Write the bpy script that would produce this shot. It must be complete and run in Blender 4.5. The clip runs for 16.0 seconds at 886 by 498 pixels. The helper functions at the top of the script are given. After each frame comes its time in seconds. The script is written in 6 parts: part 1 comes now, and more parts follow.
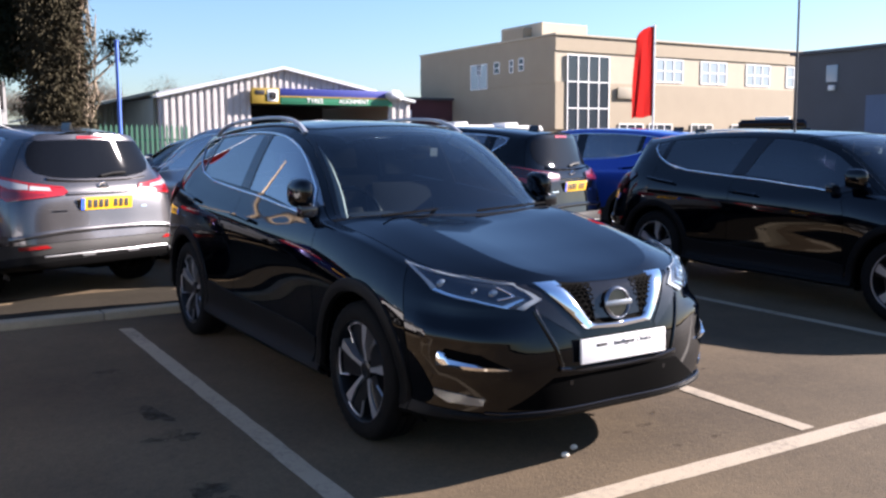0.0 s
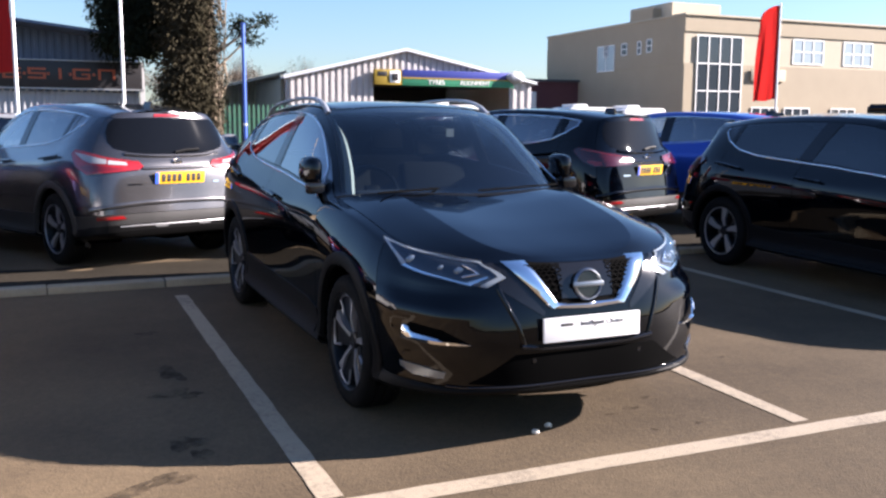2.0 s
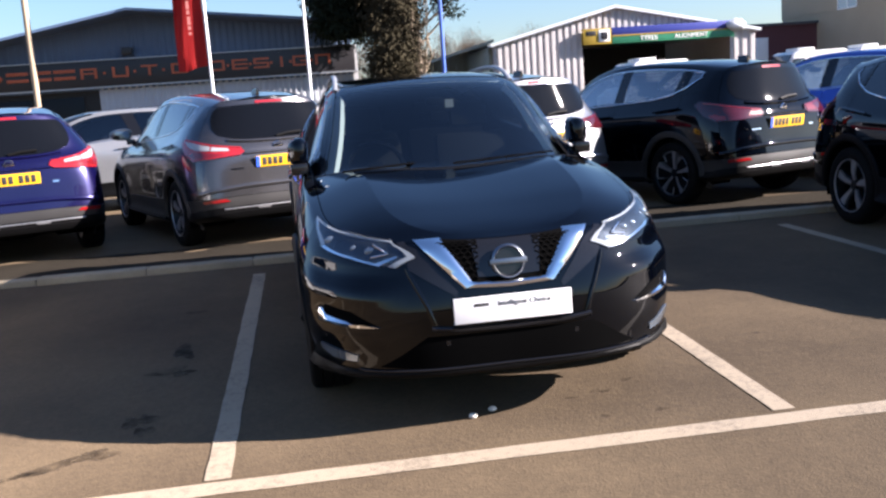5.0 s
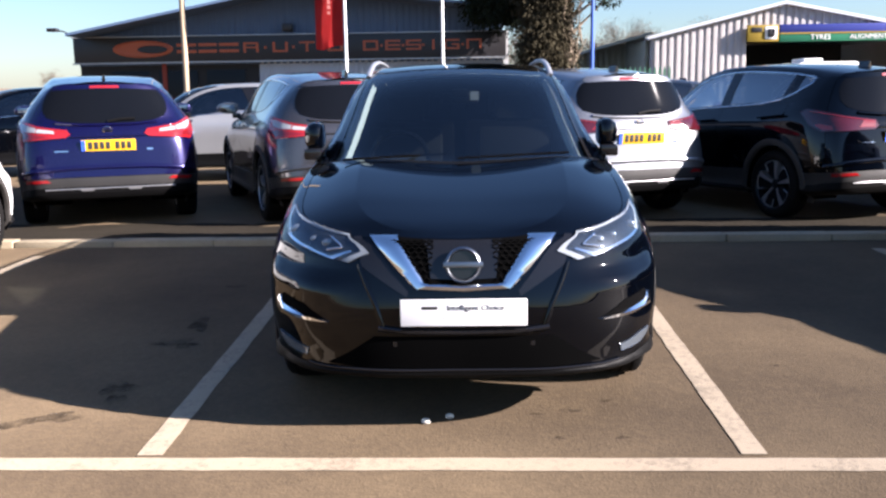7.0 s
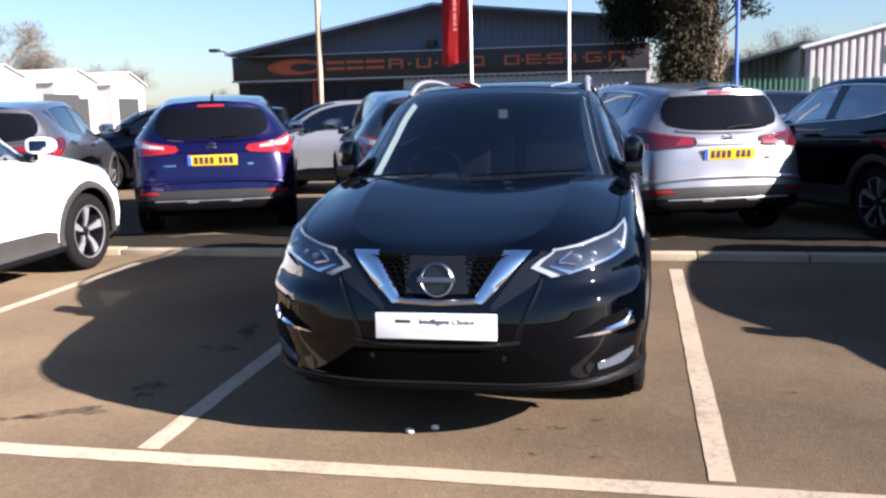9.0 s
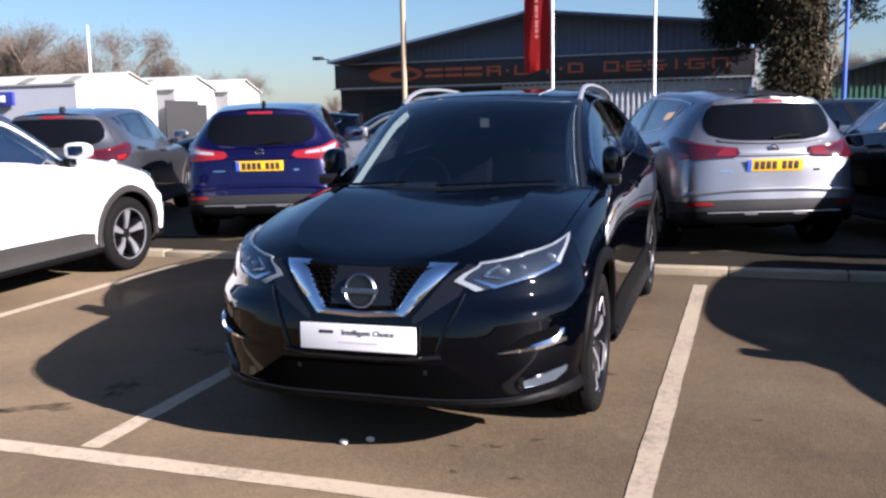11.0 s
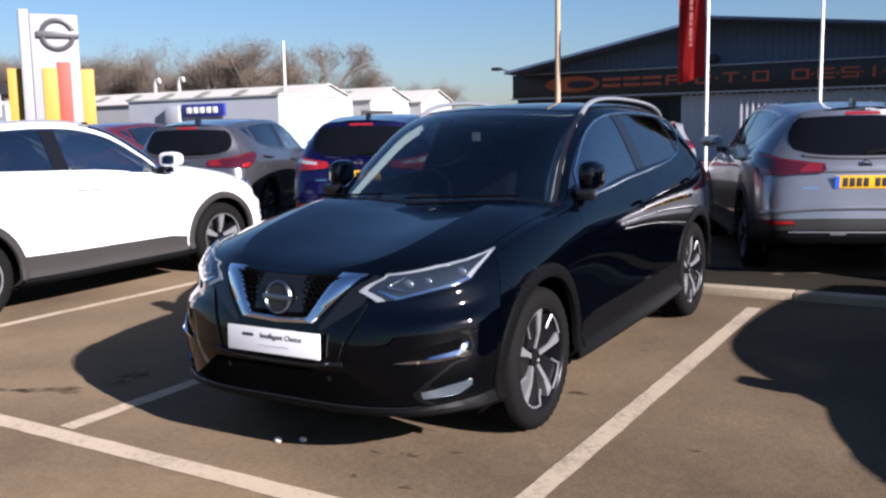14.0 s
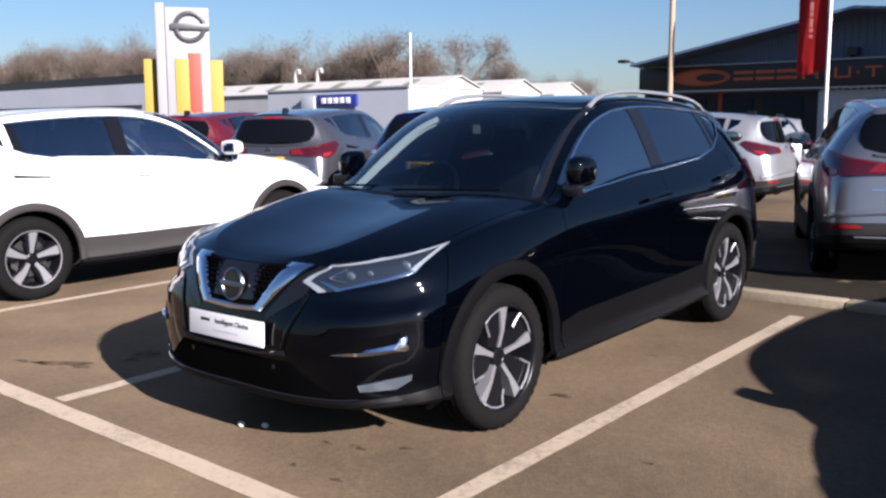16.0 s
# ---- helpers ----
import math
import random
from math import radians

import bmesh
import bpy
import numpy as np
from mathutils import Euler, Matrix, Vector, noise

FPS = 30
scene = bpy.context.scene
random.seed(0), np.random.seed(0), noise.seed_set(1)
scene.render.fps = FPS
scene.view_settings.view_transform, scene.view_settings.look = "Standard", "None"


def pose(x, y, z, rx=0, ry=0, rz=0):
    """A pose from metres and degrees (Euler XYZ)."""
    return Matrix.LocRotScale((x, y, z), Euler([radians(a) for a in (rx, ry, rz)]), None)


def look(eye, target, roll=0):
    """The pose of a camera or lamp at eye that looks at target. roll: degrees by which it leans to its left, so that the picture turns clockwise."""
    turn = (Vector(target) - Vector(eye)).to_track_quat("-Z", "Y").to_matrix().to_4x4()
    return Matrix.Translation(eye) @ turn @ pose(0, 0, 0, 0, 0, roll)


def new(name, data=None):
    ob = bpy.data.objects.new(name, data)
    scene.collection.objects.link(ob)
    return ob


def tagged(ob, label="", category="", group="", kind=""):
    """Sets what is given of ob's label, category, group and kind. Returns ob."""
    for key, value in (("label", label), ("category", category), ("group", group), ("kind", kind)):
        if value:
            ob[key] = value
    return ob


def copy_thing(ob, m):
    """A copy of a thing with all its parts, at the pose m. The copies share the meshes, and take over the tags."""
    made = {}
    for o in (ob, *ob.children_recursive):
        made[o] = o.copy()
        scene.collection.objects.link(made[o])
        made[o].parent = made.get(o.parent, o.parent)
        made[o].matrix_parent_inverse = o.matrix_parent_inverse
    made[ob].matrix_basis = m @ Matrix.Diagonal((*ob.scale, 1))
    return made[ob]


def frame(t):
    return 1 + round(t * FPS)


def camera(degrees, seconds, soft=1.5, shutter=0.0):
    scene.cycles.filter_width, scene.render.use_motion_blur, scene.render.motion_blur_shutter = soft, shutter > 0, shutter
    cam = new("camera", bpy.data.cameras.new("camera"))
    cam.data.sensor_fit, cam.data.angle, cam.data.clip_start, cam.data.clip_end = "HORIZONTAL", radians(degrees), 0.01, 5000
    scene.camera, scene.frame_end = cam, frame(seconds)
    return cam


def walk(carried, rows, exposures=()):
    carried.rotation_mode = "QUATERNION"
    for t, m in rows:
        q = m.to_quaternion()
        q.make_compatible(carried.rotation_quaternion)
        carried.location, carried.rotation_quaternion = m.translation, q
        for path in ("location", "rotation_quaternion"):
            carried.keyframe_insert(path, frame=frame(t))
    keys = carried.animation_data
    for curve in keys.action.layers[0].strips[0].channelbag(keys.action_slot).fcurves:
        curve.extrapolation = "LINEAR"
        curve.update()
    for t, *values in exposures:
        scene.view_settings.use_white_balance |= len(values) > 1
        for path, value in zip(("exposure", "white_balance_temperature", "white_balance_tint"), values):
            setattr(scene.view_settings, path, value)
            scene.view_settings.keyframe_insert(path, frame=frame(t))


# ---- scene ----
cam = camera(51.8, 16.0, soft=2.5)
METRES, EYE, TILT, LEAN, TURN = 6.849, 1.5, 0.0, 0.0, -32.0
ROWS = [
    (0.0, 0.0, 0.0, 0.0, -0.04, -6.51, 0.37),
    (0.5, 0.0369, -0.0218, -0.0004, 2.04, -7.15, 2.06),
    (1.0, 0.0549, -0.0337, 0.0002, 4.33, -7.81, 1.3),
    (1.5, 0.0713, -0.0229, -0.0014, 6.75, -7.77, 0.1),
    (2.0, 0.1043, -0.0113, -0.0011, 8.36, -7.62, -0.25),
    (2.5, 0.1472, -0.0114, -0.0008, 10.86, -7.62, 0.98),
    (3.0, 0.1809, -0.0005, -0.0016, 14.13, -8.0, 0.52),
    (3.5, 0.2078, 0.0299, -0.0023, 17.44, -8.95, -0.89),
    (4.0, 0.2421, 0.0388, -0.0031, 19.69, -9.24, 1.42),
    (6.5, 0.3798, 0.1148, -0.0007, 30.41, -9.32, 1.7),
    (7.0, 0.395, 0.1435, -0.0031, 33.77, -9.73, 0.86),
    (7.5, 0.4124, 0.1645, -0.0023, 35.5, -10.61, 1.94),
    (8.0, 0.4399, 0.1811, -0.0002, 39.11, -10.15, 1.81),
    (8.5, 0.4671, 0.1845, -0.0005, 41.53, -9.16, 1.39),
    (11.0, 0.5583, 0.2865, -0.0017, 50.79, -8.16, 1.13),
    (11.5, 0.5701, 0.3134, -0.001, 52.42, -8.53, 0.35),
    (12.0, 0.6049, 0.3353, 0.0, 56.29, -8.02, 0.87),
    (12.5, 0.6257, 0.3556, -0.0002, 57.62, -7.12, 1.54),
    (13.0, 0.6274, 0.3818, -0.0018, 59.25, -7.19, -0.76),
    (13.5, 0.6349, 0.4025, -0.0018, 60.43, -7.87, -0.18),
    (14.0, 0.6631, 0.426, -0.0012, 63.42, -7.35, 0.98),
    (14.5, 0.6789, 0.4468, -0.0014, 65.66, -7.52, 1.21),
    (15.0, 0.6737, 0.4777, -0.0035, 67.27, -7.25, -0.32),
    (15.5, 0.6755, 0.5054, -0.0033, 68.76, -8.22, -0.22),
    (16.0, 0.6982, 0.536, -0.0027, 72.13, -7.74, 0.18),
]
UNIT, SHIFT = 1.03, Matrix.Translation((-2.858, -3.0385, -0.077))
walk(cam, [(t, SHIFT @ pose(0, 0, EYE * UNIT, TILT, LEAN, TURN) @ pose(METRES * UNIT * x, METRES * UNIT * y, METRES * UNIT * z, 90 + pitch, roll, yaw)) for t, x, y, z, yaw, pitch, roll in ROWS],
     [(0, 2.53, 6550, 20), (4, 2.46, 6500, 20), (8, 2.44, 6450, 20), (11, 1.86, 6200, 21), (16, 1.52, 6150, 21)])

# ---- light ----
SUN_AZ, SUN_EL = 104.5, 25.2   # degrees: azimuth from +y towards +x, height
world = bpy.data.worlds.new("world")
scene.world = world
world.use_nodes = True
wn = world.node_tree.nodes
sky = wn.new("ShaderNodeTexSky")
sky.sky_type, sky.sun_disc = "NISHITA", False
sky.air_density, sky.dust_density, sky.ozone_density = 1.25, .5, 7.0
sky.sun_elevation, sky.sun_rotation = radians(SUN_EL), radians(SUN_AZ)
wn["Background"].inputs[1].default_value = 0.040
world.node_tree.links.new(sky.outputs[0], wn["Background"].inputs[0])
sun = new("sun", bpy.data.lights.new("sun", "SUN"))
sun.data.energy, sun.data.angle, sun.data.color = 5.0, radians(0.5), (1, 0.95, 0.88)
az, el = radians(SUN_AZ), radians(SUN_EL)
sun.matrix_world = look((0, 0, 0), (-math.sin(az) * math.cos(el), -math.cos(az) * math.cos(el), -math.sin(el)))

# ---- materials ----
def shader(name):
    m = bpy.data.materials.new(name)
    m.use_nodes = True
    return m, m.node_tree.nodes, m.node_tree.links, m.node_tree.nodes["Principled BSDF"]


def plain(name, col, rough=.5, metal=0.0, grain=0.0, scale=40.0, bump=0.0, coat=0.0, spec=.5):
    """A material with a little variation of tone and roughness, and fine relief."""
    m, n, l, b = shader(name)
    b.inputs["Base Color"].default_value = (*col, 1)
    b.inputs["Roughness"].default_value, b.inputs["Metallic"].default_value = rough, metal
    b.inputs["Coat Weight"].default_value, b.inputs["Coat Roughness"].default_value = coat, .03
    b.inputs["Specular IOR Level"].default_value = spec
    if grain or bump:
        t, x = n.new("ShaderNodeTexNoise"), n.new("ShaderNodeTexCoord")
        t.inputs["Scale"].default_value, t.inputs["Detail"].default_value = scale, 6
        l.new(x.outputs["Object"], t.inputs["Vector"])
    if grain:
        big, mix, ramp = n.new("ShaderNodeTexNoise"), n.new("ShaderNodeMath"), n.new("ShaderNodeMix")
        big.inputs["Scale"].default_value, big.inputs["Detail"].default_value = scale / 14, 3
        l.new(x.outputs["Object"], big.inputs["Vector"])
        mix.operation = "MULTIPLY_ADD"
        l.new(t.outputs["Fac"], mix.inputs[0])
        mix.inputs[1].default_value = .5
        l.new(big.outputs["Fac"], mix.inputs[2])
        ramp.data_type = "RGBA"
        ramp.inputs["A"].default_value = (*[c * (1 - grain) for c in col], 1)
        ramp.inputs["B"].default_value = (*[min(c * (1 + grain), 1) for c in col], 1)
        l.new(mix.outputs[0], ramp.inputs["Factor"])
        l.new(ramp.outputs["Result"], b.inputs["Base Color"])
    if bump:
        bp = n.new("ShaderNodeBump")
        bp.inputs["Strength"].default_value, bp.inputs["Distance"].default_value = bump, .01
        l.new(t.outputs["Fac"], bp.inputs["Height"])
        l.new(bp.outputs[0], b.inputs["Normal"])
    return m


def car_paint(name, col, metal=.0, rough=.35):
    """Lacquered paint: fine flakes under a clear coat, with a trace of dust and orange peel."""
    m, n, l, b = shader(name)
    x, flakes, dust = n.new("ShaderNodeTexCoord"), n.new("ShaderNodeTexVoronoi"), n.new("ShaderNodeTexNoise")
    flakes.inputs["Scale"].default_value, dust.inputs["Scale"].default_value = 900, 3
    dust.inputs["Detail"].default_value = 5
    mix, rr = n.new("ShaderNodeMix"), n.new("ShaderNodeMapRange")
    mix.data_type = "RGBA"
    mix.inputs["A"].default_value, mix.inputs["B"].default_value = (*[c * .8 for c in col], 1), (*[min(c * 1.25, 1) for c in col], 1)
    l.new(x.outputs["Object"], flakes.inputs["Vector"])
    l.new(x.outputs["Object"], dust.inputs["Vector"])
    l.new(flakes.outputs["Distance"], mix.inputs["Factor"])
    l.new(mix.outputs["Result"], b.inputs["Base Color"])
    rr.inputs["To Min"].default_value, rr.inputs["To Max"].default_value = .01, .035
    l.new(dust.outputs["Fac"], rr.inputs["Value"])
    l.new(rr.outputs[0], b.inputs["Coat Roughness"])
    b.inputs["Coat IOR"].default_value = 1.43
    b.inputs["Metallic"].default_value, b.inputs["Roughness"].default_value, b.inputs["Coat Weight"].default_value = metal, rough, 1
    b.inputs["Specular IOR Level"].default_value = .5 if metal else 0
    return m


def glass(name, tint, base=.08):
    """A thin pane: tinted see-through with a mirror gloss that grows at the edge, alike from both sides."""
    m, n, l, b = shader(name)
    n.remove(b)
    see, shine, mix, fr = n.new("ShaderNodeBsdfTransparent"), n.new("ShaderNodeBsdfGlossy"), n.new("ShaderNodeMixShader"), n.new("ShaderNodeLayerWeight")
    see.inputs[0].default_value, shine.inputs["Roughness"].default_value, fr.inputs[0].default_value = (*tint, 1), .01, .5
    rise, k = n.new("ShaderNodeMath"), n.new("ShaderNodeMath")
    rise.operation, k.operation = "POWER", "MULTIPLY_ADD"
    rise.inputs[1].default_value, k.inputs[1].default_value, k.inputs[2].default_value = 5, 1 - base, base
    l.new(fr.outputs["Facing"], rise.inputs[0])
    l.new(rise.outputs[0], k.inputs[0])
    l.new(k.outputs[0], mix.inputs[0])
    l.new(see.outputs[0], mix.inputs[1])
    l.new(shine.outputs[0], mix.inputs[2])
    l.new(mix.outputs[0], n["Material Output"].inputs[0])
    return m


BLACK_PAINT = car_paint("black_paint", (.0003, .0005, .0012), 0, .5)
WHITE_PAINT = car_paint("white_paint", (.66, .66, .66))
PURPLE_PAINT = car_paint("indigo_paint", (.0035, .0022, .038), .6, .26)
GREY_PAINT = car_paint("gunmetal_paint", (.088, .085, .088), .85, .24)
SILVER_PAINT = car_paint("silver_paint", (.22, .225, .24), .8, .3)
MID_PAINT = car_paint("mid_grey_paint", (.13, .13, .14), .8, .28)
LIGHT_PAINT = car_paint("pale_silver_paint", (.30, .305, .31), .6)
BLUE_PAINT = car_paint("blue_paint", (.008, .06, .36), .5)
RED_PAINT = car_paint("maroon_paint", (.10, .008, .015), .4)
NAVY_PAINT = car_paint("navy_paint", (.012, .018, .03), .5)
GLOSS_BLACK = plain("gloss_black", (.006, .006, .007), .08)
PLASTIC = plain("textured_black_plastic", (.0022, .0022, .0024), .5, grain=.3, scale=60, bump=.1, spec=.09)
CLADDING = plain("textured_grey_cladding", (.022, .020, .018), .6, grain=.25, scale=60, bump=.15, spec=.3)
BUMPER_GREY = plain("grey_bumper_plastic", (.016, .0155, .0155), .42, grain=.2, scale=60, bump=.1, spec=.3)
# Near-black paints the shade inside openings; also colours grille bars and wipers.
DARK = plain("shade_black", (.0012, .0012, .0013), .8, spec=.02)
CHROME = plain("chrome", (.82, .83, .85), .06, 1)
SATIN = plain("satin_aluminium", (.34, .35, .37), .34, .6, grain=.1, scale=80)
MACHINED = plain("machined_alloy", (.34, .34, .35), .36, .7, grain=.08, scale=120)
RIM_BLACK = plain("black_alloy", (.004, .004, .005), .32, spec=.25)
RIM_GREY = plain("grey_alloy", (.34, .34, .35), .3, .8)
RUBBER = plain("tyre_rubber", (.0055, .0053, .0052), .8, grain=.35, scale=30, bump=.25, spec=.06)
DISC = plain("brake_disc", (.12, .118, .115), .35, .9, grain=.15)
SCREEN = glass("windscreen_glass", (.36, .41, .42), .11)
WINDOW = glass("window_glass", (.45, .50, .51), .48)
PRIVACY = glass("privacy_glass", (.09, .10, .11), .34)
DARK_SIDE = glass("dark_side_glass", (.06, .07, .09), .13)
TAIL_GLASS = glass("dark_tailgate_glass", (.05, .055, .06), .055)
LENS = glass("clear_lens", (.92, .94, .95), .05)
RED_LENS = plain("red_lens", (.20, .007, .008), .1, coat=1)
DEEP_RED_LENS = plain("deep_red_lens", (.11, .005, .007), .1, coat=1)
TAIL_PANE = plain("black_tailgate_pane", (.003, .0034, .0045), .03, spec=.16)
# Darker chrome: the badge's dull bluish reflection is put into the colour.
BADGE_CHROME = plain("shaded_badge_chrome", (.22, .235, .26), .3, 1)
PALE_INK = plain("faint_grey_print", (.42, .42, .43), .6)
DARK_RED_LENS = plain("dark_red_lens", (.038, .003, .005), .08, coat=1)
WHITE_LENS = plain("frosted_white_lens", (.22, .232, .245), .15, coat=1)
MIRROR_GLASS = plain("mirror_glass", (.25, .27, .30), .03, 1)
LAMP_INSIDE = plain("lamp_bowl", (.035, .045, .06), .15, .6)
LAMP_GLINT = plain("projector_lens", (.20, .23, .27), .12, .7)
PLATE_WHITE = plain("white_plate", (.62, .62, .62), .35, grain=.03)
PLATE_YELLOW = plain("yellow_plate", (.62, .34, .010), .35, grain=.04)
PLATE_INK = plain("plate_ink", (.02, .02, .022), .5)
PLATE_BLUE = plain("plate_blue", (.02, .08, .45), .4)
FABRIC = plain("dark_seat_cloth", (.004, .004, .0044), .9, grain=.4, scale=90, bump=.4)
LINER = plain("pale_headlining", (.78, .80, .76), .9, grain=.1)
PAPER = plain("white_paper", (.36, .37, .37), .7)


# ---- building ----
def part(name, bm, material, parent=None, label="", smooth=True, kind=""):
    """Links a bmesh as one mesh object under a thing or part."""
    me = bpy.data.meshes.new(name)
    bm.to_mesh(me)
    bm.free()
    if smooth:
        me.shade_smooth()
        me.set_sharp_from_angle(angle=radians(38))
    ob = new(name, me)
    me.materials.append(material)
    if parent is not None:
        ob.parent = parent
    return tagged(ob, label, kind=kind)


def thing(name, label, category, group="", m=None, kind=""):
    ob = new(name)
    ob.empty_display_size = .2
    if m is not None:
        ob.matrix_basis = m
    return tagged(ob, label, category, group, kind)


def add_box(bm, x0, x1, y0, y1, z0, z1, bevel=0.0, m=None):
    made = bmesh.ops.create_cube(bm, size=1)["verts"]
    for v in made:
        v.co = Vector(((x0 + x1) / 2 + v.co.x * (x1 - x0), (y0 + y1) / 2 + v.co.y * (y1 - y0), (z0 + z1) / 2 + v.co.z * (z1 - z0)))
    if bevel:
        edges = list({e for v in made for e in v.link_edges})
        made = bmesh.ops.bevel(bm, geom=edges, offset=bevel, segments=2, affect="EDGES", profile=.6)["verts"]
    if m is not None:
        bmesh.ops.transform(bm, matrix=m, verts=list({v for v in made}))
    return bm


def boxed(x0, x1, y0, y1, z0, z1, bevel=0.0, m=None):
    return add_box(bmesh.new(), x0, x1, y0, y1, z0, z1, bevel, m)


def lathe(bm, profile, axis="x", steps=32, at=(0, 0, 0)):
    """Turns (along, radius) points round an axis."""
    rings = []
    for along, rad in profile:
        ring = []
        for k in range(steps):
            a = 2 * math.pi * k / steps
            u, v = rad * math.cos(a), rad * math.sin(a)
            co = {"x": (along, u, v), "y": (u, along, v), "z": (u, v, along)}[axis]
            ring.append(bm.verts.new(Vector(co) + Vector(at)))
        rings.append(ring)
    for a, b in zip(rings, rings[1:]):
        for k in range(steps):
            bm.faces.new((a[k], a[(k + 1) % steps], b[(k + 1) % steps], b[k]))
    for ring, (along, rad) in ((rings[0], profile[0]), (rings[-1], profile[-1])):
        if rad < .003:
            bm.faces.new(ring)
    bmesh.ops.recalc_face_normals(bm, faces=bm.faces[:])
    return bm


def sweep(bm, points, width, height, ups, sides=8, closed=False, widths=None):
    """A bar of oval section along points; ups: the outward direction at each."""
    pts, rings, n = [Vector(p) for p in points], [], len(points)
    for i, p in enumerate(pts):
        a, b = (pts[i - 1], pts[(i + 1) % n]) if closed else (pts[max(i - 1, 0)], pts[min(i + 1, n - 1)])
        d = (b - a).normalized()
        up = Vector(ups[i] if len(ups) > 1 else ups[0])
        side = d.cross(up).normalized()
        up = side.cross(d).normalized()
        width = widths[i] if widths else width
        rings.append([bm.verts.new(p + side * (width / 2 * math.cos(2 * math.pi * k / sides + .39)) + up * (height / 2 * math.sin(2 * math.pi * k / sides + .39))) for k in range(sides)])
    pairs = list(zip(rings, rings[1:])) + ([(rings[-1], rings[0])] if closed else [])
    for a, b in pairs:
        for k in range(sides):
            bm.faces.new((a[k], a[(k + 1) % sides], b[(k + 1) % sides], b[k]))
    if not closed:
        bm.faces.new(rings[0])
        bm.faces.new(rings[-1][::-1])
    bmesh.ops.recalc_face_normals(bm, faces=bm.faces[:])
    return bm


def prism(bm, outline, y0, y1):
    """An outline of (x, z) points, pushed from y0 to y1."""
    a = [bm.verts.new((x, y0, z)) for x, z in outline]
    b = [bm.verts.new((x, y1, z)) for x, z in outline]
    bm.faces.new(a)
    bm.faces.new(b[::-1])
    for i in range(len(a)):
        j = (i + 1) % len(a)
        bm.faces.new((a[i], a[j], b[j], b[i]))
    bmesh.ops.recalc_face_normals(bm, faces=bm.faces[:])
    return bm


def lettering(name, text, size, material, parent, m, label="", depth=.01):
    cu = bpy.data.curves.new(name, "FONT")
    cu.body, cu.size, cu.extrude, cu.align_x, cu.align_y = text, size, depth, "CENTER", "CENTER"
    ob = new(name, cu)
    cu.materials.append(material)
    ob.parent, ob.matrix_basis = parent, m
    return tagged(ob, label)

# ---- the shape of a car's shell: nine lengthwise curves, nose (y = 0) to tail, one half ----
KEEL = [(0, .35, .245), (0, .35, .245), (0, .36, .245), (0, .38, .24), (0, .45, .22), (0, .9, .22), (0, 1.25, .22), (0, 1.5, .22), (0, 1.75, .22), (0, 2.02, .22),
        (0, 2.3, .22), (0, 2.62, .22), (0, 3.05, .22), (0, 3.5, .23), (0, 3.84, .24), (0, 4.05, .25), (0, 4.2, .26), (0, 4.2, .26), (0, 4.2, .26)]
SILL = [(0, .06, .25), (.35, .07, .25), (.59, .15, .25), (.725, .29, .248), (.80, .45, .24), (.825, .9, .22), (.835, 1.25, .22), (.84, 1.5, .22), (.84, 1.75, .22), (.84, 2.02, .22),
        (.84, 2.3, .22), (.84, 2.62, .22), (.835, 3.05, .225), (.83, 3.5, .235), (.81, 3.84, .255), (.76, 4.13, .28), (.64, 4.30, .30), (.35, 4.35, .31), (0, 4.36, .31)]
BUMPER = [(0, .015, .33), (.36, .025, .33), (.625, .11, .33), (.77, .25, .34), (.855, .43, .36), (.885, .9, .38), (.88, 1.25, .36), (.878, 1.5, .35), (.876, 1.75, .35), (.876, 2.02, .35),
          (.876, 2.3, .35), (.878, 2.62, .35), (.882, 3.05, .36), (.888, 3.5, .39), (.875, 3.84, .40), (.84, 4.13, .42), (.71, 4.335, .44), (.37, 4.39, .45), (0, 4.40, .45)]
WAIST = [(0, .005, .54), (.37, .02, .54), (.64, .11, .54), (.79, .26, .55), (.878, .44, .56), (.903, .9, .60), (.893, 1.25, .60), (.886, 1.5, .60), (.883, 1.75, .60), (.883, 2.02, .60),
         (.884, 2.3, .60), (.887, 2.62, .60), (.893, 3.05, .61), (.903, 3.5, .63), (.893, 3.84, .64), (.855, 4.11, .65), (.73, 4.31, .66), (.37, 4.36, .67), (0, 4.365, .67)]
SHOULDER = [(0, .04, .70), (.36, .06, .70), (.615, .15, .695), (.775, .30, .70), (.868, .49, .73), (.898, .92, .79), (.897, 1.27, .83), (.893, 1.5, .85), (.890, 1.75, .865), (.889, 2.02, .88),
            (.889, 2.3, .89), (.890, 2.62, .905), (.893, 3.05, .92), (.898, 3.5, .94), (.878, 3.84, .95), (.83, 4.06, .95), (.69, 4.26, .945), (.36, 4.315, .94), (0, 4.325, .94)]
BELT = [(0, .075, .80), (.33, .10, .80), (.57, .19, .805), (.735, .34, .825), (.815, .56, .87), (.835, .95, .945), (.84, 1.33, .99), (.838, 1.52, 1.005), (.832, 1.76, 1.02), (.828, 2.03, 1.03),
        (.826, 2.3, 1.045), (.825, 2.62, 1.06), (.822, 3.05, 1.085), (.81, 3.5, 1.12), (.785, 3.80, 1.165), (.735, 4.0, 1.165), (.60, 4.16, 1.12), (.32, 4.235, 1.10), (0, 4.25, 1.095)]
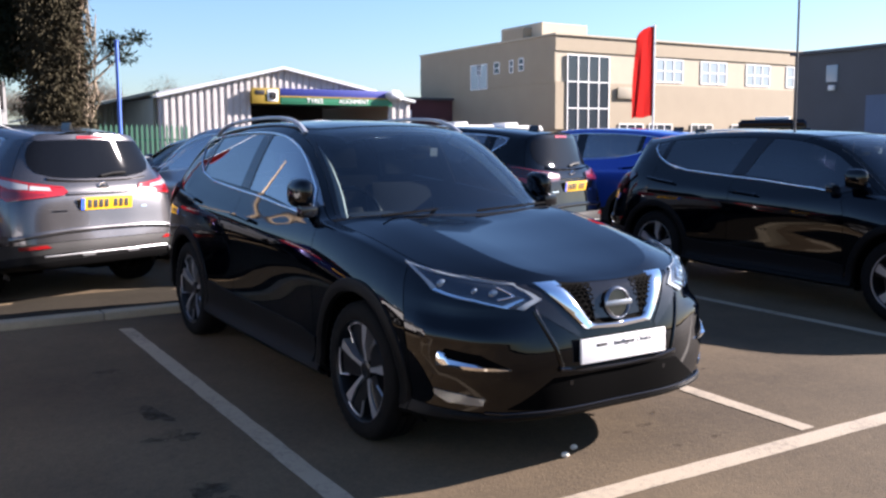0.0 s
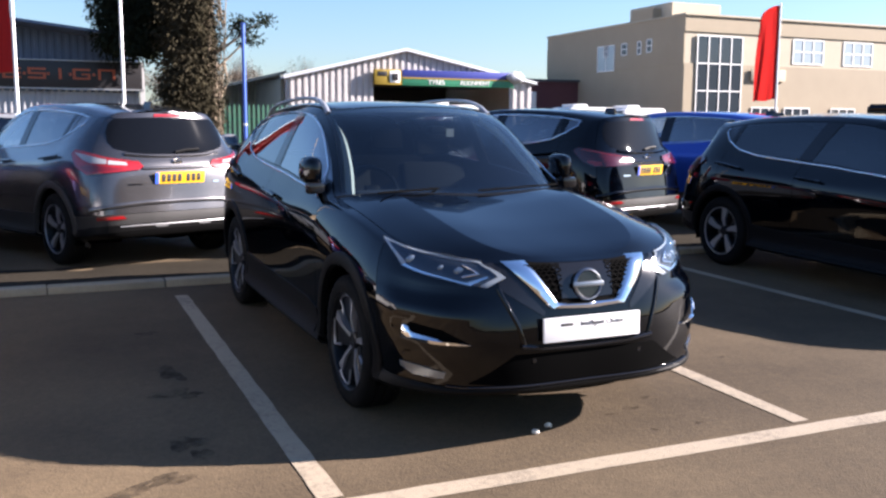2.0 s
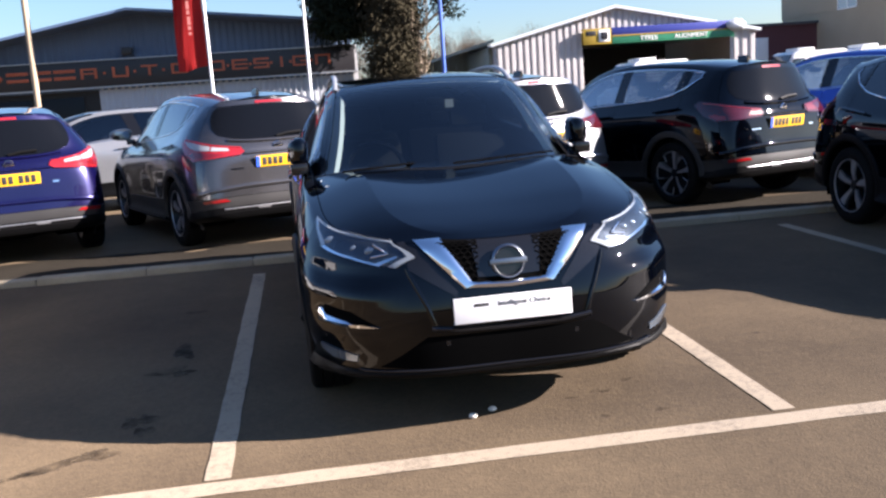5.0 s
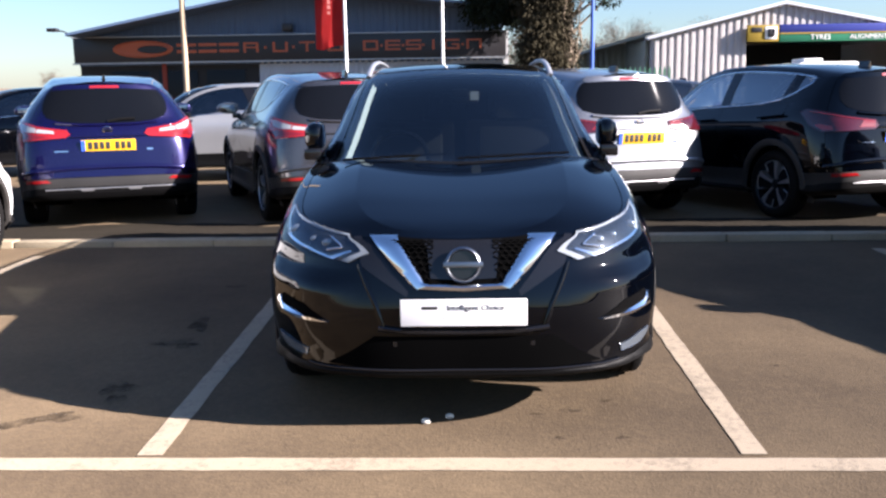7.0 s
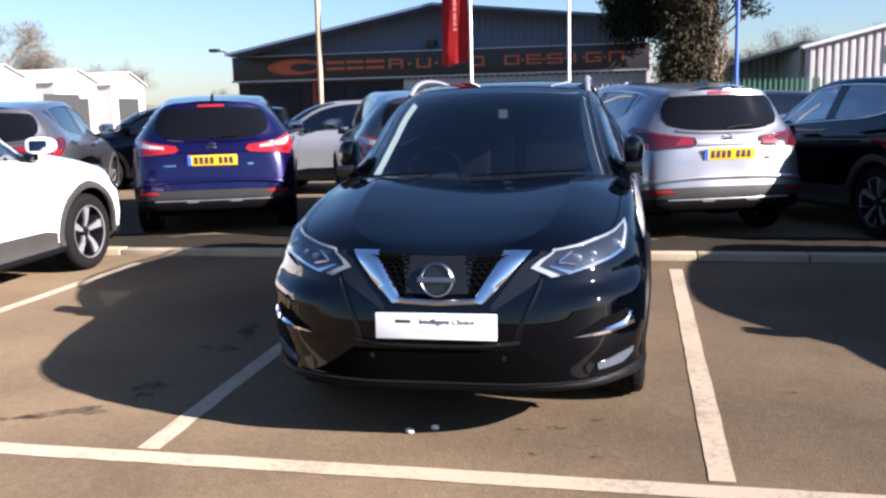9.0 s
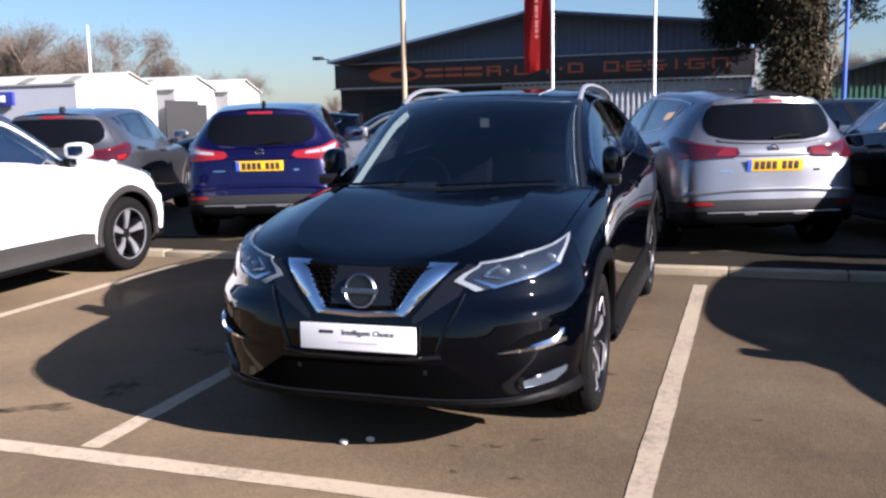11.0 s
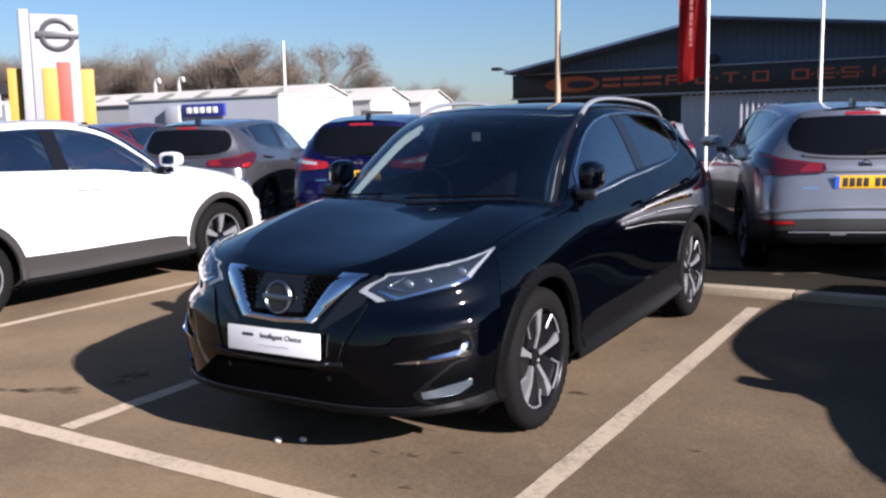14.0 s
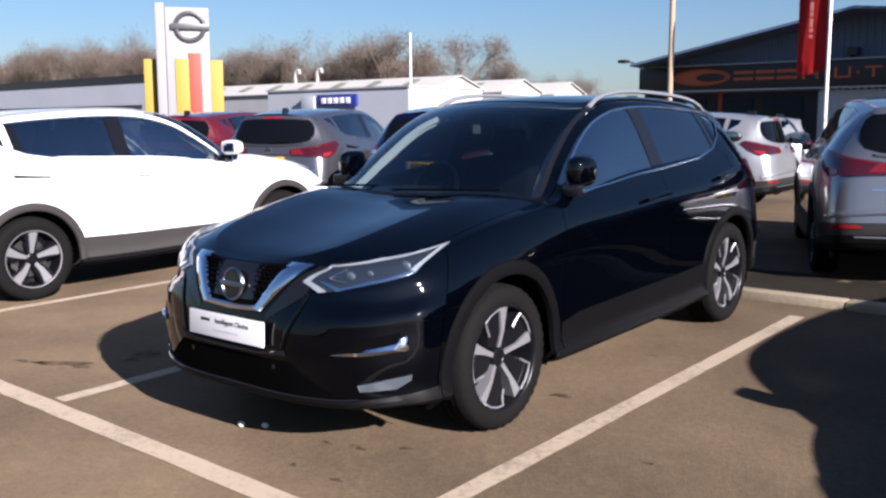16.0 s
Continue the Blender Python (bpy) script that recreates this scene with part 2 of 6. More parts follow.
RAIL = [(0, .105, .835), (.32, .13, .838), (.53, .215, .85), (.675, .36, .88), (.745, .58, .92), (.765, .95, .985), (.765, 1.33, 1.025), (.752, 1.50, 1.055), (.695, 1.72, 1.205), (.645, 2.0, 1.375),
        (.615, 2.3, 1.465), (.602, 2.62, 1.492), (.597, 3.05, 1.485), (.59, 3.5, 1.455), (.58, 3.82, 1.415), (.555, 3.97, 1.405), (.49, 4.07, 1.415), (.27, 4.13, 1.43), (0, 4.15, 1.435)]
CREASE = [(0, .14, .85), (.22, .165, .862), (.37, .235, .885), (.45, .37, .924), (.49, .57, .972), (.51, .92, 1.035), (.52, 1.17, 1.068), (.51, 1.30, 1.088), (.48, 1.50, 1.245), (.45, 1.80, 1.425),
          (.43, 2.12, 1.520), (.42, 2.58, 1.552), (.415, 3.05, 1.547), (.41, 3.5, 1.522), (.40, 3.85, 1.482), (.38, 4.0, 1.465), (.32, 4.09, 1.458), (.17, 4.14, 1.457), (0, 4.16, 1.455)]
SPINE = [(0, .16, .858), (0, .20, .872), (0, .27, .892), (0, .40, .922), (0, .58, .960), (0, .88, 1.015), (0, 1.06, 1.045), (0, 1.20, 1.088), (0, 1.41, 1.255), (0, 1.72, 1.445),
         (0, 2.05, 1.54), (0, 2.55, 1.568), (0, 3.05, 1.562), (0, 3.5, 1.538), (0, 3.88, 1.50), (0, 4.03, 1.485), (0, 4.11, 1.475), (0, 4.15, 1.468), (0, 4.17, 1.462)]
NC, NR = 19, 9


def padded_net(tall=1.0, long=1.0, cab=0.0):
    """The net of the shell, one row and column more on each side, mirrored at the middle plane."""
    p = np.array([KEEL, SILL, BUMPER, WAIST, SHOULDER, BELT, RAIL, CREASE, SPINE], float)
    p[:, :, 2] = np.where(p[:, :, 2] > .22, .22 + (p[:, :, 2] - .22) * tall, p[:, :, 2])
    p[:, :, 1] *= long
    for col, w in zip(range(5, 13), (.3, .7, 1, 1, 1, .9, .6, .25)):
        p[6:, col, 1] -= cab * w
    flip = np.array((-1, 1, 1))
    p = np.concatenate([p[:, 1:2] * flip, p, p[:, -2:-1] * flip], 1)
    top = p[-2:-1] * flip
    return np.concatenate([p[1:2] * flip, p, top], 0)


def bends(t, n):
    """Catmull-Rom: the first of four knots, and their weights."""
    i = np.clip(np.floor(t).astype(int), 0, n - 2)
    f = t - i
    return i, np.stack([-.5 * f + f ** 2 - .5 * f ** 3, 1 - 2.5 * f ** 2 + 1.5 * f ** 3, .5 * f + 2 * f ** 2 - 1.5 * f ** 3, -.5 * f ** 2 + .5 * f ** 3], -1)


def skin(net, c, r):
    """Points of the shell at columns c and rows r (arrays of one shape)."""
    c, r = np.asarray(c, float), np.asarray(r, float)
    (i, wi), (j, wj) = bends(c, NC), bends(r, NR)
    out = np.zeros((*c.shape, 3))
    for a in range(4):
        for b in range(4):
            out += net[j + b, i + a] * (wj[..., b] * wi[..., a])[..., None]
    # the crease from each grille arm to the windscreen foot, and the swollen edge over each fog lamp
    out[..., 2] += .014 * np.clip((c - .9) / 1.2, 0, 1) * np.clip((6.3 - c) / 1.0, 0, 1) * np.clip(1 - np.abs(r - 7) / .5, 0, 1)
    swell = np.clip((c - 1.2) / .8, 0, 1) * np.clip((4.2 - c) / .8, 0, 1)
    swell = swell * (.016 * np.exp(-((r - 3.62) / .26) ** 2) - .012 * np.exp(-((r - 4.12) / .24) ** 2) + .005 * np.exp(-((r - 2.55) / .22) ** 2))
    out[..., 0] += .6 * swell
    out[..., 1] -= .8 * swell
    return out


def skin_normal(net, c, r):
    c, r, e = np.asarray(c, float), np.asarray(r, float), 1e-3
    n = np.cross(skin(net, c + e, r) - skin(net, c - e, r), skin(net, c, r + e) - skin(net, c, r - e))
    return n / np.maximum(np.linalg.norm(n, axis=-1, keepdims=True), 1e-12)


# ---- a car from the shell ----
SUB = 5
AXLES, HUB, ARCH = (.90, 3.546), .345, .405


def panel_of(c, r):
    """Which panel a cell of the shell belongs to."""
    if r < 1:
        return "floor"
    if r > 6:
        if c < 6.2:
            return "hood"
        if c < 6.6:
            return "cowl"
        if c < 10:
            return "windscreen" if r > 6.2 else "pillar"
        return "roof"
    if c > 15.4:
        return ("rear_window" if 5 < r < 5.6 and c > 16.4 else "tailgate") if r > 2.4 else ("rear_bumper" if r > 1.8 else "rear_valance")
    if c > 14.4 and r < 2.4:
        return "rear_bumper" if r > 1.8 else "rear_valance"
    if c < 4:
        return "front_bumper" if r > 1.8 else "front_valance"
    if r < 1.8:
        return "sill"
    if 5.2 < r < 6.0:
        if 7.4 < c < 10.8:
            return "front_window"
        if 11.2 < c < 13.2:
            return "rear_side_window"
        if 13.4 < c < 14.6:
            return "quarter_window"
    if c < 6.6:
        return "fender"
    if 5.2 < r < 6.0 and 10.8 < c < 11.2:
        return "pillar_trim"
    if c < 11:
        return "front_door"
    return "rear_door" if c < 13.4 else "quarter_panel"


GLAZED = ("windscreen", "rear_window", "front_window", "rear_side_window", "quarter_window")
CENTRED = ("hood", "roof", "cowl", "windscreen", "rear_window", "tailgate", "front_bumper", "rear_bumper", "front_valance", "rear_valance")


def shell(net, long):
    """The grid of the shell: points, normals, and the panel of each cell; arches cut to a circle."""
    nc, nr = (NC - 1) * SUB, (NR - 1) * SUB
    c, r = np.meshgrid(np.arange(nc + 1) / SUB, np.arange(nr + 1) / SUB, indexing="ij")
    at, up = skin(net, c, r), skin_normal(net, np.clip(c, .01, NC - 1.01), np.clip(r, .01, NR - 1.01))
    at[0, :, 0] = at[-1, :, 0] = at[:, 0, 0] = at[:, -1, 0] = 0
    cells, cut = {}, set()
    for i in range(nc):
        for j in range(nr):
            mid = at[i:i + 2, j:j + 2].reshape(4, 3).mean(0)
            if mid[0] > .42 and mid[2] < .85 and any(math.hypot(mid[1] - a * long, mid[2] - HUB) < ARCH for a in AXLES):
                cut.add((i, j))
            else:
                cells.setdefault(panel_of((i + .5) / SUB, (j + .5) / SUB), []).append((i, j))
    near = {(i + a, j + b) for i, j in cut for a in (0, 1) for b in (0, 1)}
    kept = {(i + a, j + b) for k in cells.values() for i, j in k for a in (0, 1) for b in (0, 1)}
    for k in near & kept:
        p = at[k]
        a = min((x * long for x in AXLES), key=lambda x: abs(x - p[1]))
        d = max(math.hypot(p[1] - a, p[2] - HUB), 1e-6)
        if p[0] > .5:
            at[k] = (p[0], a + (p[1] - a) * ARCH / d, HUB + (p[2] - HUB) * ARCH / d)
    return at, up, cells


def panel(grid, cells, sides, gap=.0022, lip=.012, drop=0.0):
    """The mesh of one panel, with its edges drawn in and turned under."""
    at, up = grid
    bm = bmesh.new()
    for s in sides:
        vs = {}
        for i, j in cells:
            quad = [(i, j), (i + 1, j), (i + 1, j + 1), (i, j + 1)]
            for k in quad:
                if k not in vs:
                    p, n = at[k] - up[k] * drop, up[k]
                    v = bm.verts.new((p[0] * s, p[1], p[2]))
                    v.normal = Vector((n[0] * s, n[1], n[2]))
                    vs[k] = v
            try:
                bm.faces.new([vs[k] for k in (quad if s > 0 else quad[::-1])])
            except ValueError:
                pass
    bmesh.ops.remove_doubles(bm, verts=bm.verts[:], dist=.0004)
    bmesh.ops.dissolve_degenerate(bm, dist=.0004, edges=bm.edges[:])
    bm.normal_update()
    edge = [e for e in bm.edges if e.is_boundary]
    rim = {v for e in edge for v in e.verts}
    moves = {}
    for v in rim:
        inner = [f.calc_center_median() for f in v.link_faces]
        d = sum((p - v.co for p in inner), Vector()) / max(len(inner), 1)
        d -= v.normal * d.dot(v.normal)
        moves[v] = d.normalized() * gap if d.length > 1e-6 else Vector()
    turned = {v: v.normal.copy() for v in rim}
    for v, d in moves.items():
        v.co += d
    if lip:
        pairs = {}
        for e in edge:
            quad = []
            for v in e.verts:
                if v not in pairs:
                    pairs[v] = bm.verts.new(v.co - turned[v] * lip)
                quad.append(pairs[v])
            try:
                bm.faces.new((e.verts[0], e.verts[1], quad[1], quad[0]))
            except ValueError:
                pass
            e.smooth = False
        bmesh.ops.recalc_face_normals(bm, faces=bm.faces[:])
    return bm


def patch(net, outline, out=.004, depth=.01, sides=(1,), step=.25, crown=0.0):
    """A raised piece on the shell, its outline given in columns and rows; depth: how far it reaches under the skin."""
    bm = bmesh.new()
    for s in sides:
        flat = bmesh.new()
        flat.faces.new([flat.verts.new((c, r, 0)) for c, r in outline])
        for axis in (0, 1):
            lo, hi = min(p[axis] for p in outline), max(p[axis] for p in outline)
            k = math.ceil(lo / step + .01)
            while k * step < hi - .01:
                co, no = [0, 0, 0], [0, 0, 0]
                co[axis], no[axis] = k * step, 1
                bmesh.ops.bisect_plane(flat, geom=flat.verts[:] + flat.edges[:] + flat.faces[:], plane_co=co, plane_no=no)
                k += 1
        flat.verts.index_update()
        cs, rs = np.array([v.co.x for v in flat.verts]), np.array([v.co.y for v in flat.verts])
        p, n = skin(net, cs, rs), skin_normal(net, np.clip(cs, .02, NC - 1.02), np.clip(rs, .02, NR - 1.02))
        k = np.array((s, 1, 1))
        edge = {v.index for v in flat.verts if v.is_boundary and not (abs(v.co.x) < .001 or abs(v.co.x - NC + 1) < .001)}
        top = [bm.verts.new((a + b * (out + (0 if i in edge else crown))) * k) for i, (a, b) in enumerate(zip(p, n))]
        low = [bm.verts.new((a - b * depth) * k) for a, b in zip(p, n)]
        for f in flat.faces:
            bm.faces.new([top[v.index] for v in f.verts])
        for e in flat.edges:
            if e.is_boundary:
                a, b = (v.index for v in e.verts)
                bm.faces.new((top[a], top[b], low[b], low[a]))
        flat.free()
    bmesh.ops.remove_doubles(bm, verts=bm.verts[:], dist=.0004)
    bmesh.ops.recalc_face_normals(bm, faces=bm.faces[:])
    return bm


def ribbon(net, route, width, height, side=1, out=0.0, closed=False, each=8):
    """A bar that follows the shell through points in columns and rows."""
    pts = []
    ends = list(zip(route, route[1:])) + ([(route[-1], route[0])] if closed else [])
    for a, b in ends:
        pts += [(a[0] + (b[0] - a[0]) * k / each, a[1] + (b[1] - a[1]) * k / each) for k in range(each)]
    if not closed:
        pts.append(route[-1])
    cs, rs = np.array([p[0] for p in pts]), np.array([p[1] for p in pts])
    n = skin_normal(net, np.clip(cs, .02, NC - 1.02), np.clip(rs, .02, NR - 1.02))
    p = skin(net, cs, rs) + n * out
    k = np.array((side, 1, 1))
    return sweep(bmesh.new(), [tuple(q * k) for q in p], width, height, [tuple(q * k) for q in n], 8, closed)


def wheel(parent, x, y, style, side):
    """A tyre on an alloy rim, with disc and hub; side: which way the face looks."""
    w = new("wheel")
    w.parent, w.matrix_basis = parent, pose(x, y, HUB, 0, 0, 0 if side > 0 else 180)
    R0 = .254 if style == "nineteen" else .240
    tyre = [(-.10, R0 - .006), (-.106, R0 + .006), (-.112, .29), (-.105, .325), (-.088, .3405), (-.055, .3445), (-.05, .338), (-.044, .338), (-.04, .345), (-.006, .345),
            (-.003, .338), (.003, .338), (.006, .345), (.04, .345), (.044, .338), (.05, .338), (.055, .3445), (.088, .3405), (.105, .325), (.112, .29), (.106, R0 + .006), (.10, R0 - .006)]
    rubber = lathe(bmesh.new(), tyre, steps=80)
    for v in rubber.verts:
        rad = math.hypot(v.co.y, v.co.z)
        if abs(v.co.x) > .08 and rad > .32 and round(math.atan2(v.co.z, v.co.y) / (2 * math.pi) * 80) % 2:
            v.co = Vector((v.co.x * .985, v.co.y * (rad - .006) / rad, v.co.z * (rad - .006) / rad))
    part("tyre", rubber, RUBBER, w)
    rim = part("rim", lathe(bmesh.new(), [(-.10, R0 - .02), (-.10, R0), (.10, R0), (.104, R0 - .003), (.1, R0 - .008), (.085, R0 - .012), (-.03, R0 - .03), (-.06, .10), (-.10, R0 - .02)], steps=40),
               RIM_BLACK, w)
    part("brake_disc", lathe(bmesh.new(), [(-.02, .06), (-.02, .155), (.0, .155), (.0, .06), (.015, .055), (.015, 0.001)], steps=32), DISC, w)
    cal = boxed(-.03, .03, -.05, .05, .12, .185, .012)
    part("brake_caliper", cal, RIM_GREY, w)
    face, back = bmesh.new(), bmesh.new()
    for k in range(5):
        turn = Matrix.Rotation(2 * math.pi * k / 5 - .04, 4, "X")
        if style == "nineteen":
            # a cranked machined blade, and a dark one beside it
            front = [(-.010, .042), (.012, .042), (.018, .13), (.040, R0 - .006), (-.018, R0 - .004), (-.007, .13)]
            dark = [(-.075, .055), (-.015, .040), (-.012, .12), (-.022, R0 - .010), (-.142, R0 - .065), (-.105, .125)]
        else:
            front = [(-.013, .045), (.013, .045), (.022, .12), (.050, R0 - .012), (-.026, R0 - .002), (-.022, .12)]
            dark = [(-.034, .05), (.034, .05), (.046, .12), (.066, R0 - .02), (-.066, R0 - .02), (-.046, .12)]
        for bm, outline, x1, x0 in ((face, front, .082, .045), (back, dark, .074 if style == "nineteen" else .066, .035)):
            a = [bm.verts.new(turn @ Vector((x1 - (.018 if z < .1 else 0), u, z))) for u, z in outline]
            b = [bm.verts.new(turn @ Vector((x0 - .02, u * 1.15, z))) for u, z in outline]
            bm.faces.new(a)
            bm.faces.new(b[::-1])
            for i in range(6):
                bm.faces.new((a[i], a[(i + 1) % 6], b[(i + 1) % 6], b[i]))
        if style == "nineteen":
            # a slim machined hook from the blade's tip round the rim and back towards the hub
            hook = [(math.radians(a), rad) for a, rad in ((3, R0 - .018), (14, R0 - .017), (26, R0 - .018), (37, R0 - .022), (38, R0 - .06), (41, R0 - .10))]
            edge = [turn @ Vector((.088 - .006 * (rad < R0 - .03), -rad * math.sin(a), rad * math.cos(a))) for a, rad in hook]
            sweep(face, edge, .011, .012, [(1, 0, 0)], 6)
    if style != "nineteen":
        lathe(face, [(.098, R0 - .002), (.107, R0 - .003), (.106, R0 - .010), (.096, R0 - .012)], steps=40)
    for bm in (face, back):
        bmesh.ops.recalc_face_normals(bm, faces=bm.faces[:])
    part("spokes", face, MACHINED, rim, "five machined alloy spokes")
    part("dark_spokes", back, RIM_BLACK, rim)
    part("hub_cap", lathe(bmesh.new(), [(.02, .052), (.064, .05), (.07, .034), (.066, .03), (.066, .001)], steps=20), RIM_BLACK, rim)
    return w


def plate_bars(parent, rear, m):
    """A number plate: white or yellow, its writing as plain bars."""
    p = part("number_plate", boxed(-.26, .26, -.006, .006, -.0555, .0555, .003), PLATE_YELLOW if rear else PLATE_WHITE, parent, "yellow rear number plate" if rear else "white dealer plate")
    p.matrix_basis = m
    if rear:
        part("plate_band", boxed(-.259, -.222, -.0085, -.004, -.052, .052), PLATE_BLUE, p)
        x = -.195
        for k in range(7):
            if k == 4:
                x += .035
            b = bmesh.new()
            add_box(b, x, x + .042, -.0085, -.004, -.038, .038, .004)
            part("plate_mark", b, PLATE_INK, p)
            x += .056
    else:
        part("plate_mark", boxed(-.172, -.106, -.0075, -.004, .014, .028, .002), PLATE_INK, p)
        lettering("plate_lettering", "Intelligent Choice", .033, PLATE_INK, p, pose(.050, -.0065, .021, 90, 0, 0), "dark printed words", .001)
        part("small_mark", boxed(-.085, .095, -.0070, -.004, -.025, -.018), PALE_INK, p)
    return p


def seat(parent, x, y, wide=.25):
    s = part("seat_base", boxed(x - wide, x + wide, y - .26, y + .26, .42, .58, .05), FABRIC, parent)
    back = boxed(x - wide, x + wide, -.07, .07, 0, .62, .05)
    bmesh.ops.transform(back, matrix=pose(0, y + .26, .54, -16), verts=back.verts[:])
    part("seat_back", back, FABRIC, s)
    head = boxed(x - .13, x + .13, -.05, .05, .66, .84, .04)
    bmesh.ops.transform(head, matrix=pose(0, y + .26, .54, -14), verts=head.verts[:])
    part("headrest", head, FABRIC, s)


def chrome_vee(net):
    """The V-shaped bar round the grille: flat-faced arms that taper down to a slim foot."""
    c, r = np.meshgrid(np.linspace(0, 2.4, 161), np.linspace(3.2, 7.4, 281), indexing="ij")
    face = skin(net, c, r).reshape(-1, 3)
    ends = [skin(net, np.array([a]), np.array([b]))[0] for a, b in ((1.47, 6.35), (.53, 3.62), (0, 3.55), (.98, 6.6), (.41, 3.79), (0, 3.76))]
    bm = bmesh.new()
    for s in (1, -1):
        rows = []
        for k in range(22):
            f = min(k / 14, 1) if k < 15 else (k - 14) / 7
            a, b = (0, 1) if k < 15 else (1, 2)
            o, i = ends[a] * (1 - f) + ends[b] * f, ends[a + 3] * (1 - f) + ends[b + 3] * f
            row = []
            for u, out in ((0, -.006), (.04, .008), (.16, .015), (.62, .018), (.86, .012), (1, -.006)):
                x, z = o[0] + (i[0] - o[0]) * u, o[2] + (i[2] - o[2]) * u
                d = (face[:, 0] - x) ** 2 + (face[:, 2] - z) ** 2
                near = np.argsort(d)[:12]
                w = 1 / (d[near] + 1e-5)
                y = (face[near, 1] * w).sum() / w.sum()
                row.append(bm.verts.new((s * x, y - out, z)))
            rows.append(row)
        for p, q in zip(rows, rows[1:]):
            for k in range(5):
                bm.faces.new((p[k], p[k + 1], q[k + 1], q[k]))
        bm.faces.new(rows[0])
    bmesh.ops.remove_doubles(bm, verts=bm.verts[:], dist=.0004)
    bmesh.ops.recalc_face_normals(bm, faces=bm.faces[:])
    return bm


def add_rails(car, net, lift=.044):
    """Two satin roof rails, each bowed up off the roof."""
    for s in (1, -1):
        pts = []
        for k in range(15):
            u = k / 14
            p = skin(net, np.array([9.75 + 4.35 * u]), np.array([6.32]))[0]
            pts.append((s * p[0], p[1], p[2] + lift * (1 - abs(2 * u - 1) ** 6) - .004))
        part("roof_rail", sweep(bmesh.new(), pts, .034, .026, [(0, 0, 1)], 8), SATIN, car, "satin silver roof rail")


